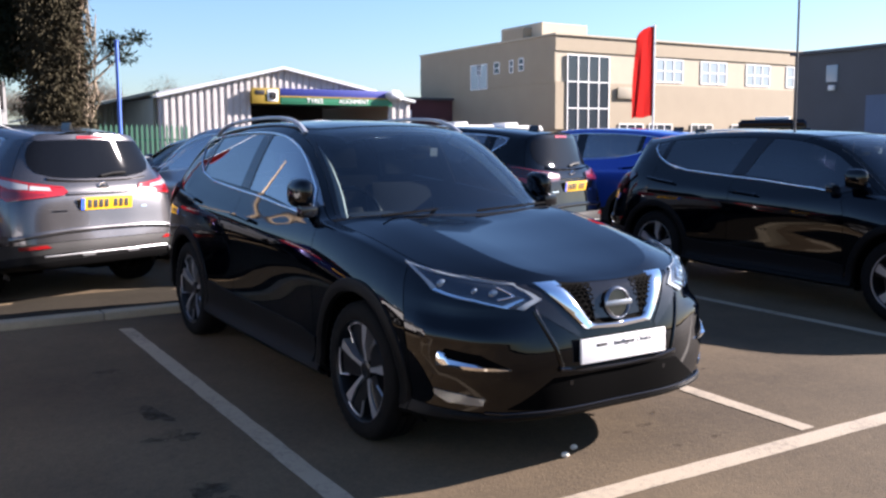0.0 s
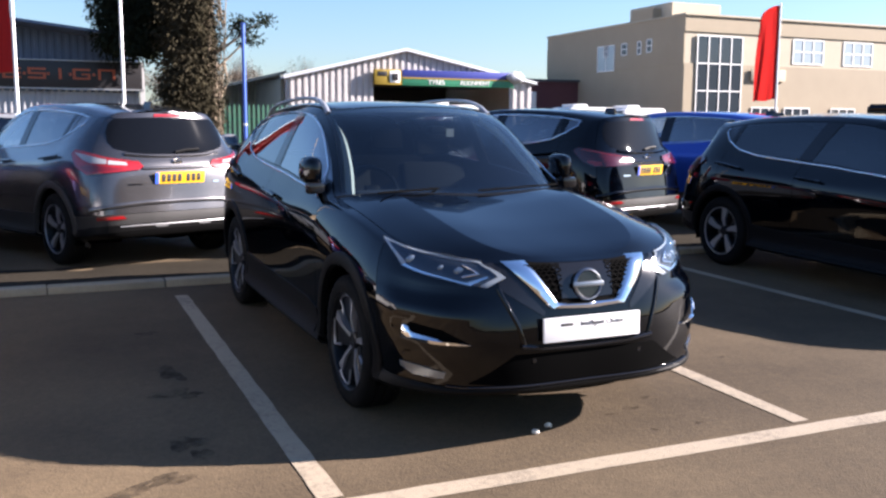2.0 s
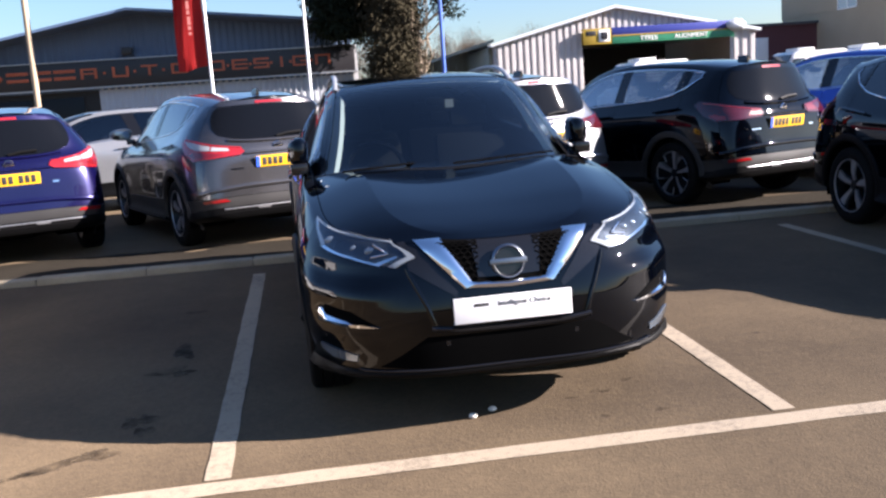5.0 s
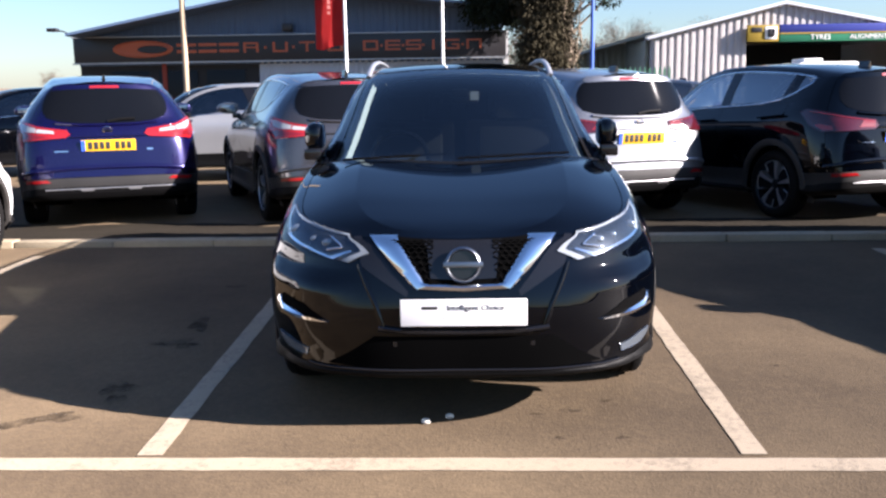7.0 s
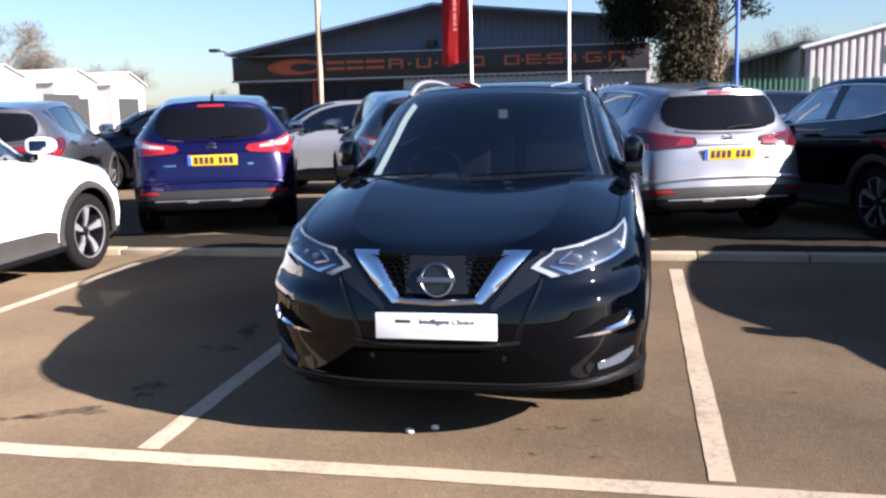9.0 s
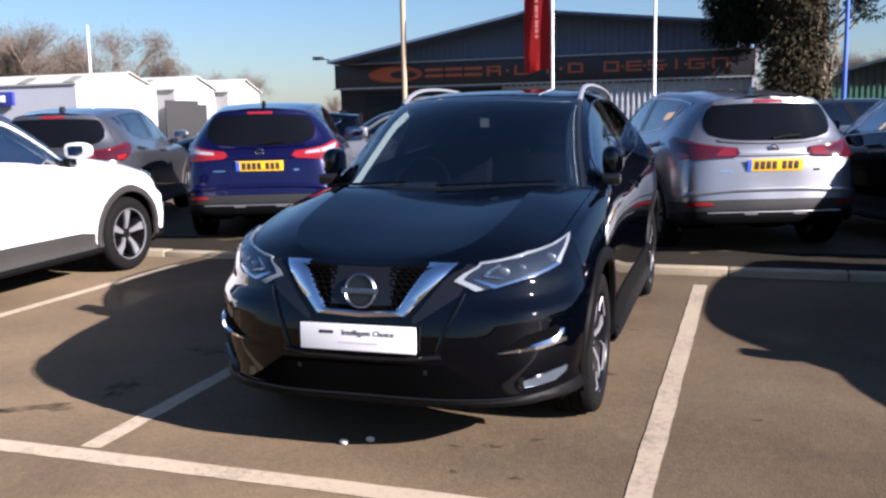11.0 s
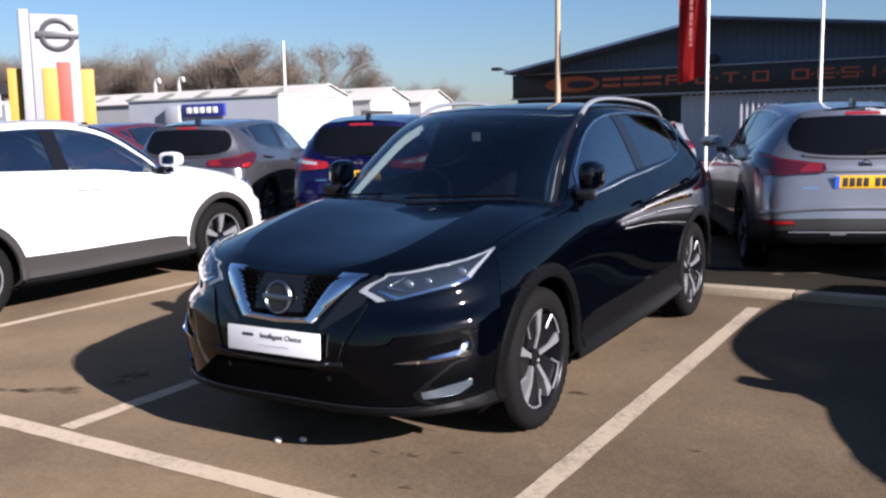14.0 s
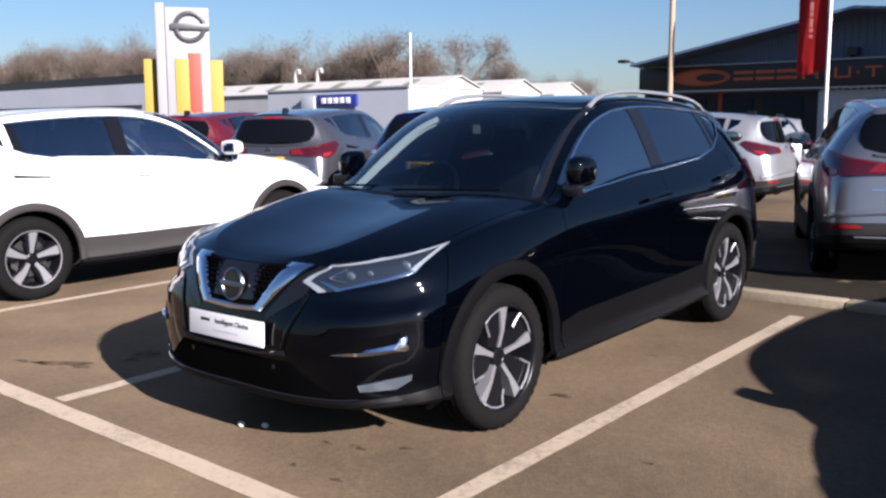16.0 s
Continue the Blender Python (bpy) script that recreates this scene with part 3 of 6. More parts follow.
def build_car(name, label, paint, m, style="nineteen", tall=1.0, long=1.0, rails=True, front_plate=True, rear_plate=True, old_tail=False, folded=False, cab=0.0, trim=CHROME, group="parked cars"):
    """A crossover car, nose at y = 0, wheels on z = 0."""
    net = padded_net(tall, long, cab)
    car = thing(name, label, "car", group, m)
    at, up, cells = shell(net, long)
    grid = (at, up)
    both = (1, -1)
    solid = [k for n, ks in cells.items() if n not in GLAZED for k in ks]
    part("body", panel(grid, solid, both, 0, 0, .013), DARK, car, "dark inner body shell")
    made = {}
    for n, ks in cells.items():
        if n in ("floor",):
            continue
        mat = {"cowl": PLASTIC, "pillar_trim": GLOSS_BLACK, "sill": PLASTIC, "front_valance": PLASTIC, "rear_valance": PLASTIC, "rear_bumper": BUMPER_GREY, "windscreen": SCREEN,
               "rear_window": TAIL_GLASS, "front_window": DARK_SIDE if cab else WINDOW, "rear_side_window": DARK_SIDE if cab else PRIVACY, "quarter_window": DARK_SIDE if cab else PRIVACY}.get(n, paint)
        for sides in ((both,) if n in CENTRED else ((1,), (-1,))):
            over = car
            if n == "front_window":
                over = made[("front_door", sides)]
            elif n in ("rear_side_window",):
                over = made[("rear_door", sides)]
            elif n == "quarter_window":
                over = made[("quarter_panel", sides)]
            elif n == "rear_window":
                over = made[("tailgate", sides)]
            glazed = n in GLAZED
            ob = part({"sill": "sill_cladding", "pillar": "windscreen_pillar", "pillar_trim": "door_pillar_trim"}.get(n, n), panel(grid, ks, sides, .0015 if glazed else .0024, 0 if glazed else .012, .004 if glazed else 0), mat, over)
            made[(n, sides)] = ob
            if n == "hood":
                line = {tuple(np.round(at[i, 7 * SUB] * (k, 1, 1), 3)) for i in range(SUB, 6 * SUB + 1) for k in both}
                on = [tuple(np.round(v.co, 3)) in line for v in ob.data.vertices]
                for e in ob.data.edges:
                    if on[e.vertices[0]] and on[e.vertices[1]]:
                        e.use_edge_sharp = True
            if mat is paint:
                ob.material_slots[0].link = "OBJECT"
                ob.material_slots[0].material = paint
    hood, tailgate, fb, rb = (made[(n, both)] for n in ("hood", "tailgate", "front_bumper", "rear_bumper"))
    # wheels, arches and liners
    for a in AXLES:
        for s in both:
            wheel(car, s * .775, a * long, style, s)
            line = bmesh.new()
            pts = [(a * long + ARCH * math.cos(t), HUB + ARCH * math.sin(t)) for t in np.linspace(-.32, math.pi + .32, 25)]
            rows = [[line.verts.new((s * x, y, z)) for y, z in pts] for x in (.40, .86)]
            for i in range(24):
                line.faces.new((rows[0][i], rows[0][i + 1], rows[1][i + 1], rows[1][i]))
            line.faces.new([v for v in rows[0]])
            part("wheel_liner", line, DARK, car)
            rim = bmesh.new()
            loops = []
            for t in np.linspace(-.34, math.pi + .34, 37):
                ring = []
                for rad, out in ((ARCH - .012, -.02), (ARCH - .006, .012), (ARCH + .014, .016), (ARCH + .054, .009), (ARCH + .060, -.004)):
                    y, z = a * long + rad * math.cos(t), HUB + rad * math.sin(t)
                    d = (at[:, :, 1] - y) ** 2 + (at[:, :, 2] - z) ** 2 + np.where(at[:, :, 0] < .55, 9, 0)
                    near = np.argsort(d.ravel())[:6]
                    wgt = 1 / (d.ravel()[near] + 1e-4)
                    x = (at[:, :, 0].ravel()[near] * wgt).sum() / wgt.sum()
                    ring.append(rim.verts.new((s * (x + out), y, max(z, .19))))
                loops.append(ring)
            for p, q in zip(loops, loops[1:]):
                for i in range(4):
                    rim.faces.new((p[i], p[i + 1], q[i + 1], q[i]))
            bmesh.ops.smooth_vert(rim, verts=rim.verts[:], factor=.4, use_axis_x=True, use_axis_y=False, use_axis_z=False)
            bmesh.ops.recalc_face_normals(rim, faces=rim.faces[:])
            part("arch_cladding", rim, PLASTIC if paint is BLACK_PAINT else CLADDING, car)
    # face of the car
    # Grille opening as a surface patch, its depth of shade painted near black.
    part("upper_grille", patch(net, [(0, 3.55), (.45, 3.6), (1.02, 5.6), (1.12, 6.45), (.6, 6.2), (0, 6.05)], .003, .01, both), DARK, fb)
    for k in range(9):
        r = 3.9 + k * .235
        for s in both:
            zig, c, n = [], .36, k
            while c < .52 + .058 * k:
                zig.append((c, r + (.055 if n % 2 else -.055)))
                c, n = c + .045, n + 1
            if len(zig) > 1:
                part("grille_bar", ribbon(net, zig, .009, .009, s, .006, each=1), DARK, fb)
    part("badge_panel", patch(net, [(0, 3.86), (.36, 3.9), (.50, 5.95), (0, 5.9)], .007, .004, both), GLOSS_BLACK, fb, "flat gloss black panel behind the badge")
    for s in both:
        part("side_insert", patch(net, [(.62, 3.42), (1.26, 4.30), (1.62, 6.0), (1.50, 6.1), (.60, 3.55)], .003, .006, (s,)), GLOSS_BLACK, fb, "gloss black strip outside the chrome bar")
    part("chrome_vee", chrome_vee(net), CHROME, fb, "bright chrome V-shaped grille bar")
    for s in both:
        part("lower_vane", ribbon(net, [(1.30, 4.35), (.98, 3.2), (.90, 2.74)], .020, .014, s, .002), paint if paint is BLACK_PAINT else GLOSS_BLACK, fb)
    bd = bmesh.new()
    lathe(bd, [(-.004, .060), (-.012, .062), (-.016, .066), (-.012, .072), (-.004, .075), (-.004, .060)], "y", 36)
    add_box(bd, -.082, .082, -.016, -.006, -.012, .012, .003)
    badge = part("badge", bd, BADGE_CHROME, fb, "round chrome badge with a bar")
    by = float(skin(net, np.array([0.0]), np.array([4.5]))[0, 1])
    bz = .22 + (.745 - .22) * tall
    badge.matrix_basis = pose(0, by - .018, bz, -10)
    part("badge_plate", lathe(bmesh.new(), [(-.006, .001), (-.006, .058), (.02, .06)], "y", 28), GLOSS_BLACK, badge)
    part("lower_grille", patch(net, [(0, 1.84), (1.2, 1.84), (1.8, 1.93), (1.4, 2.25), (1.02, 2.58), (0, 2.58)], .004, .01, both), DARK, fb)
    part("grille_lip", ribbon(net, [(0, 2.66), (.6, 2.68), (.95, 2.74)], .024, .022, 1, .008), GLOSS_BLACK, fb)
    part("grille_lip", ribbon(net, [(0, 2.66), (.6, 2.68), (.95, 2.74)], .024, .022, -1, .008), GLOSS_BLACK, fb)
    part("splitter", patch(net, [(0, 1.46), (2.0, 1.46), (3.1, 1.62), (3.0, 1.80), (1.9, 1.70), (0, 1.72)], .006, .01, both, .2, .003), PLASTIC, fb, "satin black lower splitter")
    for s in both:
        part("splitter_edge", ribbon(net, [(0, 1.76), (1.0, 1.75), (1.8, 1.76), (2.2, 1.80)], .012, .012, s, .006), GLOSS_BLACK, fb)
    for s in both:
        for c0, r0 in ((.74, 2.40),):
            part("parking_sensor", patch(net, [(c0, r0), (c0 + .05, r0), (c0 + .05, r0 + .09), (c0, r0 + .09)], .004, .004, (s,)), GLOSS_BLACK, fb)
        rim = [(1.2, 4.78), (1.48, 4.38), (2.4, 4.66), (3.32, 4.82), (4.15, 5.78), (2.75, 6.02), (1.75, 6.06)]
        lamp = part("headlamp", patch(net, rim, .003, .012, (s,)), LAMP_INSIDE, car, "wraparound headlamp in a white light frame")
        part("light_strip", patch(net, [(1.2, 4.78), (1.48, 4.38), (1.62, 4.44), (1.34, 4.83), (1.74, 5.95), (2.8, 5.92), (4.1, 5.735), (4.15, 5.78), (2.75, 6.02), (1.75, 6.06)], .007, .004, (s,), .15, .003), WHITE_LENS, lamp, "white daytime light strip")
        part("light_strip", patch(net, [(1.52, 4.86), (1.86, 4.56), (2.4, 4.76), (3.28, 4.94), (3.32, 4.84), (2.4, 4.68), (1.78, 4.46), (1.5, 4.8)], .007, .004, (s,), .15), CHROME, lamp)
        part("light_strip", patch(net, [(3.30, 4.84), (4.12, 5.76), (3.94, 5.72), (3.22, 4.98)], .007, .004, (s,), .15, .002), WHITE_LENS, lamp)
        part("inner_chevron", ribbon(net, [(1.98, 4.78), (1.68, 4.96), (2.02, 5.56)], .010, .012, s, .008), CHROME, lamp)
        for c0, r0, wide, mat in ((2.05, 5.10, .17, LAMP_GLINT), (2.42, 5.16, .14, LAMP_GLINT), (3.12, 5.26, .17, LAMP_GLINT)):
            ball = bmesh.new()
            bmesh.ops.create_icosphere(ball, subdivisions=2, radius=.026 if wide > .15 else .018)
            q = skin(net, np.array([c0]), np.array([r0]))[0]
            bmesh.ops.scale(ball, verts=ball.verts[:], vec=(1.15, .5, .8))
            bmesh.ops.translate(ball, verts=ball.verts[:], vec=(s * q[0], q[1] + .004, q[2]))
            part("projector", ball, mat, lamp)
        part("lens", patch(net, rim, .014, 0, (s,), .25, .006), LENS, lamp)
        # Vent slot: a near-black patch with the recess shade in its colour.
        part("air_vent", patch(net, [(1.75, 2.84), (2.25, 3.12), (3.0, 3.20), (3.2, 2.95), (2.4, 2.84)], .004, .01, (s,)), DARK, fb)
        part("vent_blade", patch(net, [(1.7, 2.80), (2.4, 2.78), (3.25, 2.80), (3.18, 3.10), (3.02, 3.08), (2.95, 2.95), (2.35, 2.90)], .012, .01, (s,), .15, .008), CHROME if trim is CHROME else SATIN, fb, "chrome fog light blade")
        fog = part("fog_lamp", patch(net, [(2.25, 2.06), (3.05, 2.03), (3.4, 2.18), (3.4, 2.30), (2.8, 2.28), (2.2, 2.22)], .004, .012, (s,)), LAMP_GLINT, fb, "slim bright fog lamp")
        part("fog_lens", patch(net, [(2.25, 2.06), (3.05, 2.03), (3.4, 2.18), (3.4, 2.30), (2.8, 2.28), (2.2, 2.22)], .010, 0, (s,)), LENS, fog)
    if front_plate:
        plate_bars(car, False, pose(0, -.018, .22 + (.557 - .22) * tall, -3))
    # hood shut lines are gaps; washer jets and wipers
    for s, x0, x1 in ((1, -.02, .58), (-1, -.62, -.08)):
        arm = [(x0, 1.13, 1.078), (x0 + (x1 - x0) * .5, 1.18, 1.086), (x1, 1.28, 1.088)]
        part("wiper", sweep(bmesh.new(), [(x, y * long, .22 + (z - .22) * tall) for x, y, z in arm], .014, .010, [(0, -.6, .8)], 6), DARK, car)
    # sides
    for s in both:
        fd, rd = made[("front_door", (s,))], made[("rear_door", (s,))]
        kick = [(12.35, 5.16), (12.95, 5.24), (13.5, 5.42), (13.92, 5.70)]
        qp = made[("quarter_panel", (s,))]
        corner = part("window_corner", patch(net, kick + [(13.96, 6.0), (14.75, 6.0), (14.75, 5.12), (12.35, 5.12)], .0012, .004, (s,), .2), paint, qp)
        corner.material_slots[0].link = "OBJECT"
        corner.material_slots[0].material = paint
        if not cab:
            part("pillar_trim", patch(net, [(12.98, 5.26), (13.16, 5.33), (13.2, 5.97), (13.04, 5.97)], .0005, .004, (s,)), GLOSS_BLACK, rd)
        low = [(7.3, 5.22), (9, 5.15), (11, 5.15)] + kick
        if cab:
            part("window_trim", ribbon(net, low + [(13.90, 5.88)], .012, .008, s, .003), trim, car, "bright strip under the windows")
        else:
            part("window_trim", ribbon(net, low + [(13.84, 5.95), (13, 5.97), (11, 5.97), (9.2, 5.97), (7.9, 5.92), (7.2, 5.5)], .012, .008, s, .003, True), trim, car, "bright window surround")
        for d, c in ((fd, 9.95), (rd, 12.55)):
            h = ribbon(net, [(c, 4.42), (c + .2, 4.45), (c + .75, 4.47), (c + .95, 4.46)], .028, .024, s, .026)
            part("door_handle", h, paint, d).material_slots[0].link = "OBJECT"
            part("handle_cup", patch(net, [(c + .1, 4.32), (c + .85, 4.32), (c + .85, 4.58), (c + .1, 4.58)], .0015, .004, (s,), .2), GLOSS_BLACK, d)
        part("door_cladding", patch(net, [(6.5, 1.62), (12.1, 1.62), (12.25, 2.2), (12.1, 2.5), (7.2, 2.42), (6.5, 2.3)], .007, .004, (s,), .25, .003), PLASTIC if paint is BLACK_PAINT else CLADDING, car, "dark textured lower door cladding")
        mz = .22 + (1.165 - .22) * tall
        bm = bmesh.new()
        bmesh.ops.create_icosphere(bm, subdivisions=3, radius=1)
        for v in bm.verts:
            f = 1 - .28 * max(v.co.x, 0)
            v.co = Vector((math.copysign(abs(v.co.x) ** .7, v.co.x) * (.118 if folded else .128), math.copysign(abs(v.co.y) ** .6, v.co.y) * .075 * f, math.copysign(abs(v.co.z) ** .55, v.co.z) * (.088 if folded else .070) * f))
            if v.co.y > .045:
                v.co.y = .045
            if folded:
                v.co = Vector((.058 * v.co.x / .118, v.co.y * 1.4, v.co.z * .95))
            v.co = Vector((s * (v.co.x + (.840 if folded else .945)), v.co.y + (1.66 if folded else 1.56) * long - cab, v.co.z + mz))
        if s < 0:
            bmesh.ops.reverse_faces(bm, faces=bm.faces[:])
        mir = part("door_mirror", bm, paint, fd)
        mir.material_slots[0].link = "OBJECT"
        mir.material_slots[0].material = paint
        if not folded:
            part("mirror_glass", boxed(s * .945 - .08, s * .945 + .08, 1.604 * long, 1.610 * long, mz - .042, mz + .042, .002), MIRROR_GLASS, mir)
        part("mirror_arm", boxed(s * .84 - .05, s * .84 + .05, 1.53 * long, 1.60 * long, mz - .125, mz - .06, .015), GLOSS_BLACK, mir)
        part("mirror_foot", patch(net, [(7.1, 5.1), (7.75, 5.12), (7.6, 5.6), (7.3, 5.75)], .006, .004, (s,)), GLOSS_BLACK, fd)
    if rails:
        add_rails(car, net)
    fin = prism(bmesh.new(), [(-.02, 0), (.02, 0), (.006, .06), (-.006, .06)], 3.72 * long, 3.86 * long)
    for v in fin.verts:
        v.co.z += .22 + (1.505 - .22) * tall
    part("aerial", fin, GLOSS_BLACK, car)
    # tail
    for s in both:
        if old_tail:
            shape = [(14.75, 4.02), (15.35, 3.76), (16.2, 3.84), (16.9, 3.92), (17.02, 4.05), (16.9, 4.32), (16.2, 4.46), (15.4, 4.60), (14.6, 4.70), (14.35, 4.5)]
        else:
            shape = [(14.7, 4.02), (15.3, 3.78), (16.2, 3.82), (17.0, 3.88), (17.12, 4.02), (17.05, 4.34), (16.3, 4.48), (15.4, 4.60), (14.5, 4.68), (14.2, 4.5)]
        tl = part("tail_lamp", patch(net, shape, .016, .01, (s,)), RED_LENS if old_tail else DARK_RED_LENS, car, "bright red tail lamp" if old_tail else "smoked red tail lamp")
        if old_tail:
            part("clear_lens", patch(net, [(14.62, 4.56), (15.4, 4.47), (16.0, 4.36), (16.02, 4.14), (15.45, 4.16), (15.1, 4.28)], .019, .002, (s,)), WHITE_LENS, tl, "pale clear lens")
            part("reversing_lens", patch(net, [(16.06, 4.13), (16.06, 4.33), (16.55, 4.25), (16.6, 4.10)], .019, .002, (s,)), WHITE_LENS, tl)
            part("lower_lens", patch(net, [(15.0, 4.0), (15.35, 3.84), (16.2, 3.89), (16.5, 3.95), (16.0, 4.05), (15.3, 4.08)], .018, .002, (s,)), DEEP_RED_LENS, tl)
        else:
            part("lower_lens", patch(net, [(15.0, 4.0), (15.35, 3.82), (15.7, 3.84), (15.65, 3.98), (15.2, 4.04)], .019, .002, (s,)), RED_LENS, tl)
            part("inner_lens", patch(net, [(16.5, 3.94), (17.0, 3.95), (17.02, 4.28), (16.7, 4.36)], .019, .002, (s,)), DEEP_RED_LENS, tl)
        part("light_bar", ribbon(net, [(14.7, 4.56), (15.4, 4.50), (16.3, 4.40), (16.9, 4.26)], .012, .008, s, .017), RED_LENS if old_tail else DEEP_RED_LENS, tl)
        part("bumper_reflector", patch(net, [(15.6, 2.20), (16.5, 2.20), (16.4, 2.34), (15.6, 2.35)], .009, .004, (s,)), RED_LENS, rb)
    part("bumper_skid", ribbon(net, [(16.3, 1.82), (17, 1.80), (18, 1.80)], .014, .008, 1, .006), RIM_GREY, rb, "silver rear skid strip")
    part("bumper_skid", ribbon(net, [(16.3, 1.82), (17, 1.80), (18, 1.80)], .014, .008, -1, .006), RIM_GREY, rb)
    part("rear_bumper_lower", patch(net, [(18, 1.5), (15.6, 1.5), (14.9, 1.8), (15.2, 1.9), (16.0, 1.92), (18, 1.92)], .005, .004, both), PLASTIC, rb, "black textured lower bumper")
    part("plate_recess", patch(net, [(18, 3.15), (17.15, 3.15), (17.05, 3.85), (18, 3.85)], -.004, .01, both), paint, tailgate).material_slots[0].link = "OBJECT"
    part("tailgate_trim", ribbon(net, [(18, 3.98), (17.0, 3.98)], .030, .02, 1, .004), paint, tailgate).material_slots[0].link = "OBJECT"
    part("tailgate_trim", ribbon(net, [(18, 3.98), (17.0, 3.98)], .030, .02, -1, .004), paint, tailgate).material_slots[0].link = "OBJECT"
    if rear_plate:
        pr = skin(net, np.array([17.98]), np.array([3.62]))[0]
        plate_bars(car, True, pose(0, pr[1] + .016, pr[2], 8, 0, 180))
    if rear_plate:
        for c0, c1, r0, r1, s in ((16.62, 16.96, 3.42, 3.46, 1), (16.84, 17.0, 3.42, 3.48, -1)):
            part("model_badge", patch(net, [(c0, r0), (c1, r0), (c1, r1), (c0, r1)], .004, .002, (s,)), CHROME, tailgate)
        for s in both:
            ledge = part("window_ledge", ribbon(net, [(18, 4.74), (17.2, 4.75), (16.5, 4.80)], .034, .030, s, .006), paint, tailgate)
            ledge.material_slots[0].link = "OBJECT"
            part("skid_foot", patch(net, [(17.25, 1.66), (17.55, 1.66), (17.6, 1.82), (17.2, 1.82)], .012, .004, (s,)), RIM_GREY, rb)
    bd = bmesh.new()
    lathe(bd, [(.004, .034), (.012, .036), (.014, .042), (.004, .046)], "y", 28)
    add_box(bd, -.05, .05, .006, .016, -.009, .009, .002)
    pr = skin(net, np.array([17.98]), np.array([4.3]))[0]
    part("rear_badge", bd, CHROME, tailgate).matrix_basis = pose(0, pr[1], pr[2], -14)
    part("tailgate_pane", patch(net, [(18, 4.84), (17.2, 4.85), (16.6, 4.91), (16.15, 5.03), (15.88, 5.22), (15.74, 5.48), (15.80, 5.72), (16.0, 5.88), (18, 5.90)], .004, .004, both, .2), TAIL_PANE, tailgate, "dark glossy tailgate window")
    spoiler = part("spoiler_lip", patch(net, [(18, 5.88), (16.2, 5.88), (15.9, 5.95), (15.9, 6.2), (16.5, 6.5), (16.75, 7.2), (16.85, 8), (18, 8)], .005, .006, both), paint, tailgate)
    spoiler.material_slots[0].link = "OBJECT"
    spoiler.material_slots[0].material = paint
    for s in both:
        for route, wide in (([(15.3, 2.62), (16.2, 2.74), (17, 2.80), (18, 2.82)], .050),):
            ledge = part("tailgate_ledge", ribbon(net, route, wide, .026, s, .004), paint, tailgate)
            ledge.material_slots[0].link = "OBJECT"
    part("brake_light", patch(net, [(18, 5.90), (17.5, 5.90), (17.5, 6.02), (18, 6.02)], .010, .004, both), RED_LENS, tailgate, "high red brake light")
    wp = [skin(net, np.array([c]), np.array([r]))[0] for c, r in ((17.98, 4.93), (17.6, 5.02), (17.15, 5.03))]
    part("rear_wiper", sweep(bmesh.new(), [(-p[0], p[1] + .02, p[2]) for p in wp], .03, .02, [(0, 1, .3)], 6), PLASTIC, tailgate)
    # cabin
    for s in both:
        part("screen_edge", patch(net, [(6.65, 6.2), (9.95, 6.2), (9.95, 6.33), (6.65, 6.31)], -.001, .001, (s,)), GLOSS_BLACK, made[("windscreen", both)])
        part("pillar_lining", patch(net, [(6.9, 6.08), (9.9, 6.08), (9.9, 6.34), (6.9, 6.40)], -.05, .085, (s,)), LINER, car, "pale inner pillar lining")
    part("dashboard", boxed(-.68, .68, 1.38 * long, 1.72 * long, .72, .985, .05), FABRIC, car)
    part("instrument_hood", boxed(-.55, -.2, 1.55 * long, 1.78 * long, .95, 1.035, .03), FABRIC, car)
    part("cabin_floor", boxed(-.66, .66, 1.3 * long, 4.1 * long, .30, .36), FABRIC, car)
    part("headlining", panel(grid, [k for k in cells["roof"] if k[0] < 14 * SUB], both, 0, 0, .035), LINER, car)
    sw = part("steering_wheel", lathe(bmesh.new(), [(-.016, .168), (-.012, .183), (.0, .19), (.012, .183), (.016, .168), (0, .158), (-.016, .168)], "y", 32), GLOSS_BLACK, car)
    sw.matrix_basis = pose(-.37, 1.90 * long, 1.0, -24)
    hub = boxed(-.16, .16, -.012, .012, -.02, .02, .008)
    add_box(hub, -.05, .05, -.02, .02, -.05, .05, .015)
    part("wheel_hub", hub, PLASTIC, sw)
    for x in (-.37, .37):
        seat(car, x, 2.25 * long)
        seat(car, x * .95, 3.1 * long, .31)
    mz = .22 + (1.36 - .22) * tall
    part("rear_view_mirror", boxed(-.11, .11, 1.86 * long, 1.89 * long, mz - .03, mz + .035, .012), PLASTIC, car)
    part("camera_pod", boxed(-.05, .05, 1.72 * long, 1.86 * long, mz + .01, mz + .06, .015), PLASTIC, car)
    part("tax_sticker", boxed(.06, .11, 1.745 * long, 1.748 * long, mz - .005, mz + .045), PAPER, car)
    return car


def recoloured(car, paint, m, label):
    """A copy of a car in other paint."""
    twin = copy_thing(car, m)
    tagged(twin, label)
    for o in twin.children_recursive:
        for slot in o.material_slots:
            if slot.link == "OBJECT":
                slot.material = paint
    return twin


# ---- ground ----
def gz(y):
    """The height of the ground: it climbs gently from the lane to the kerb."""
    return .026 * min(max(y, -1.5), 5.0)


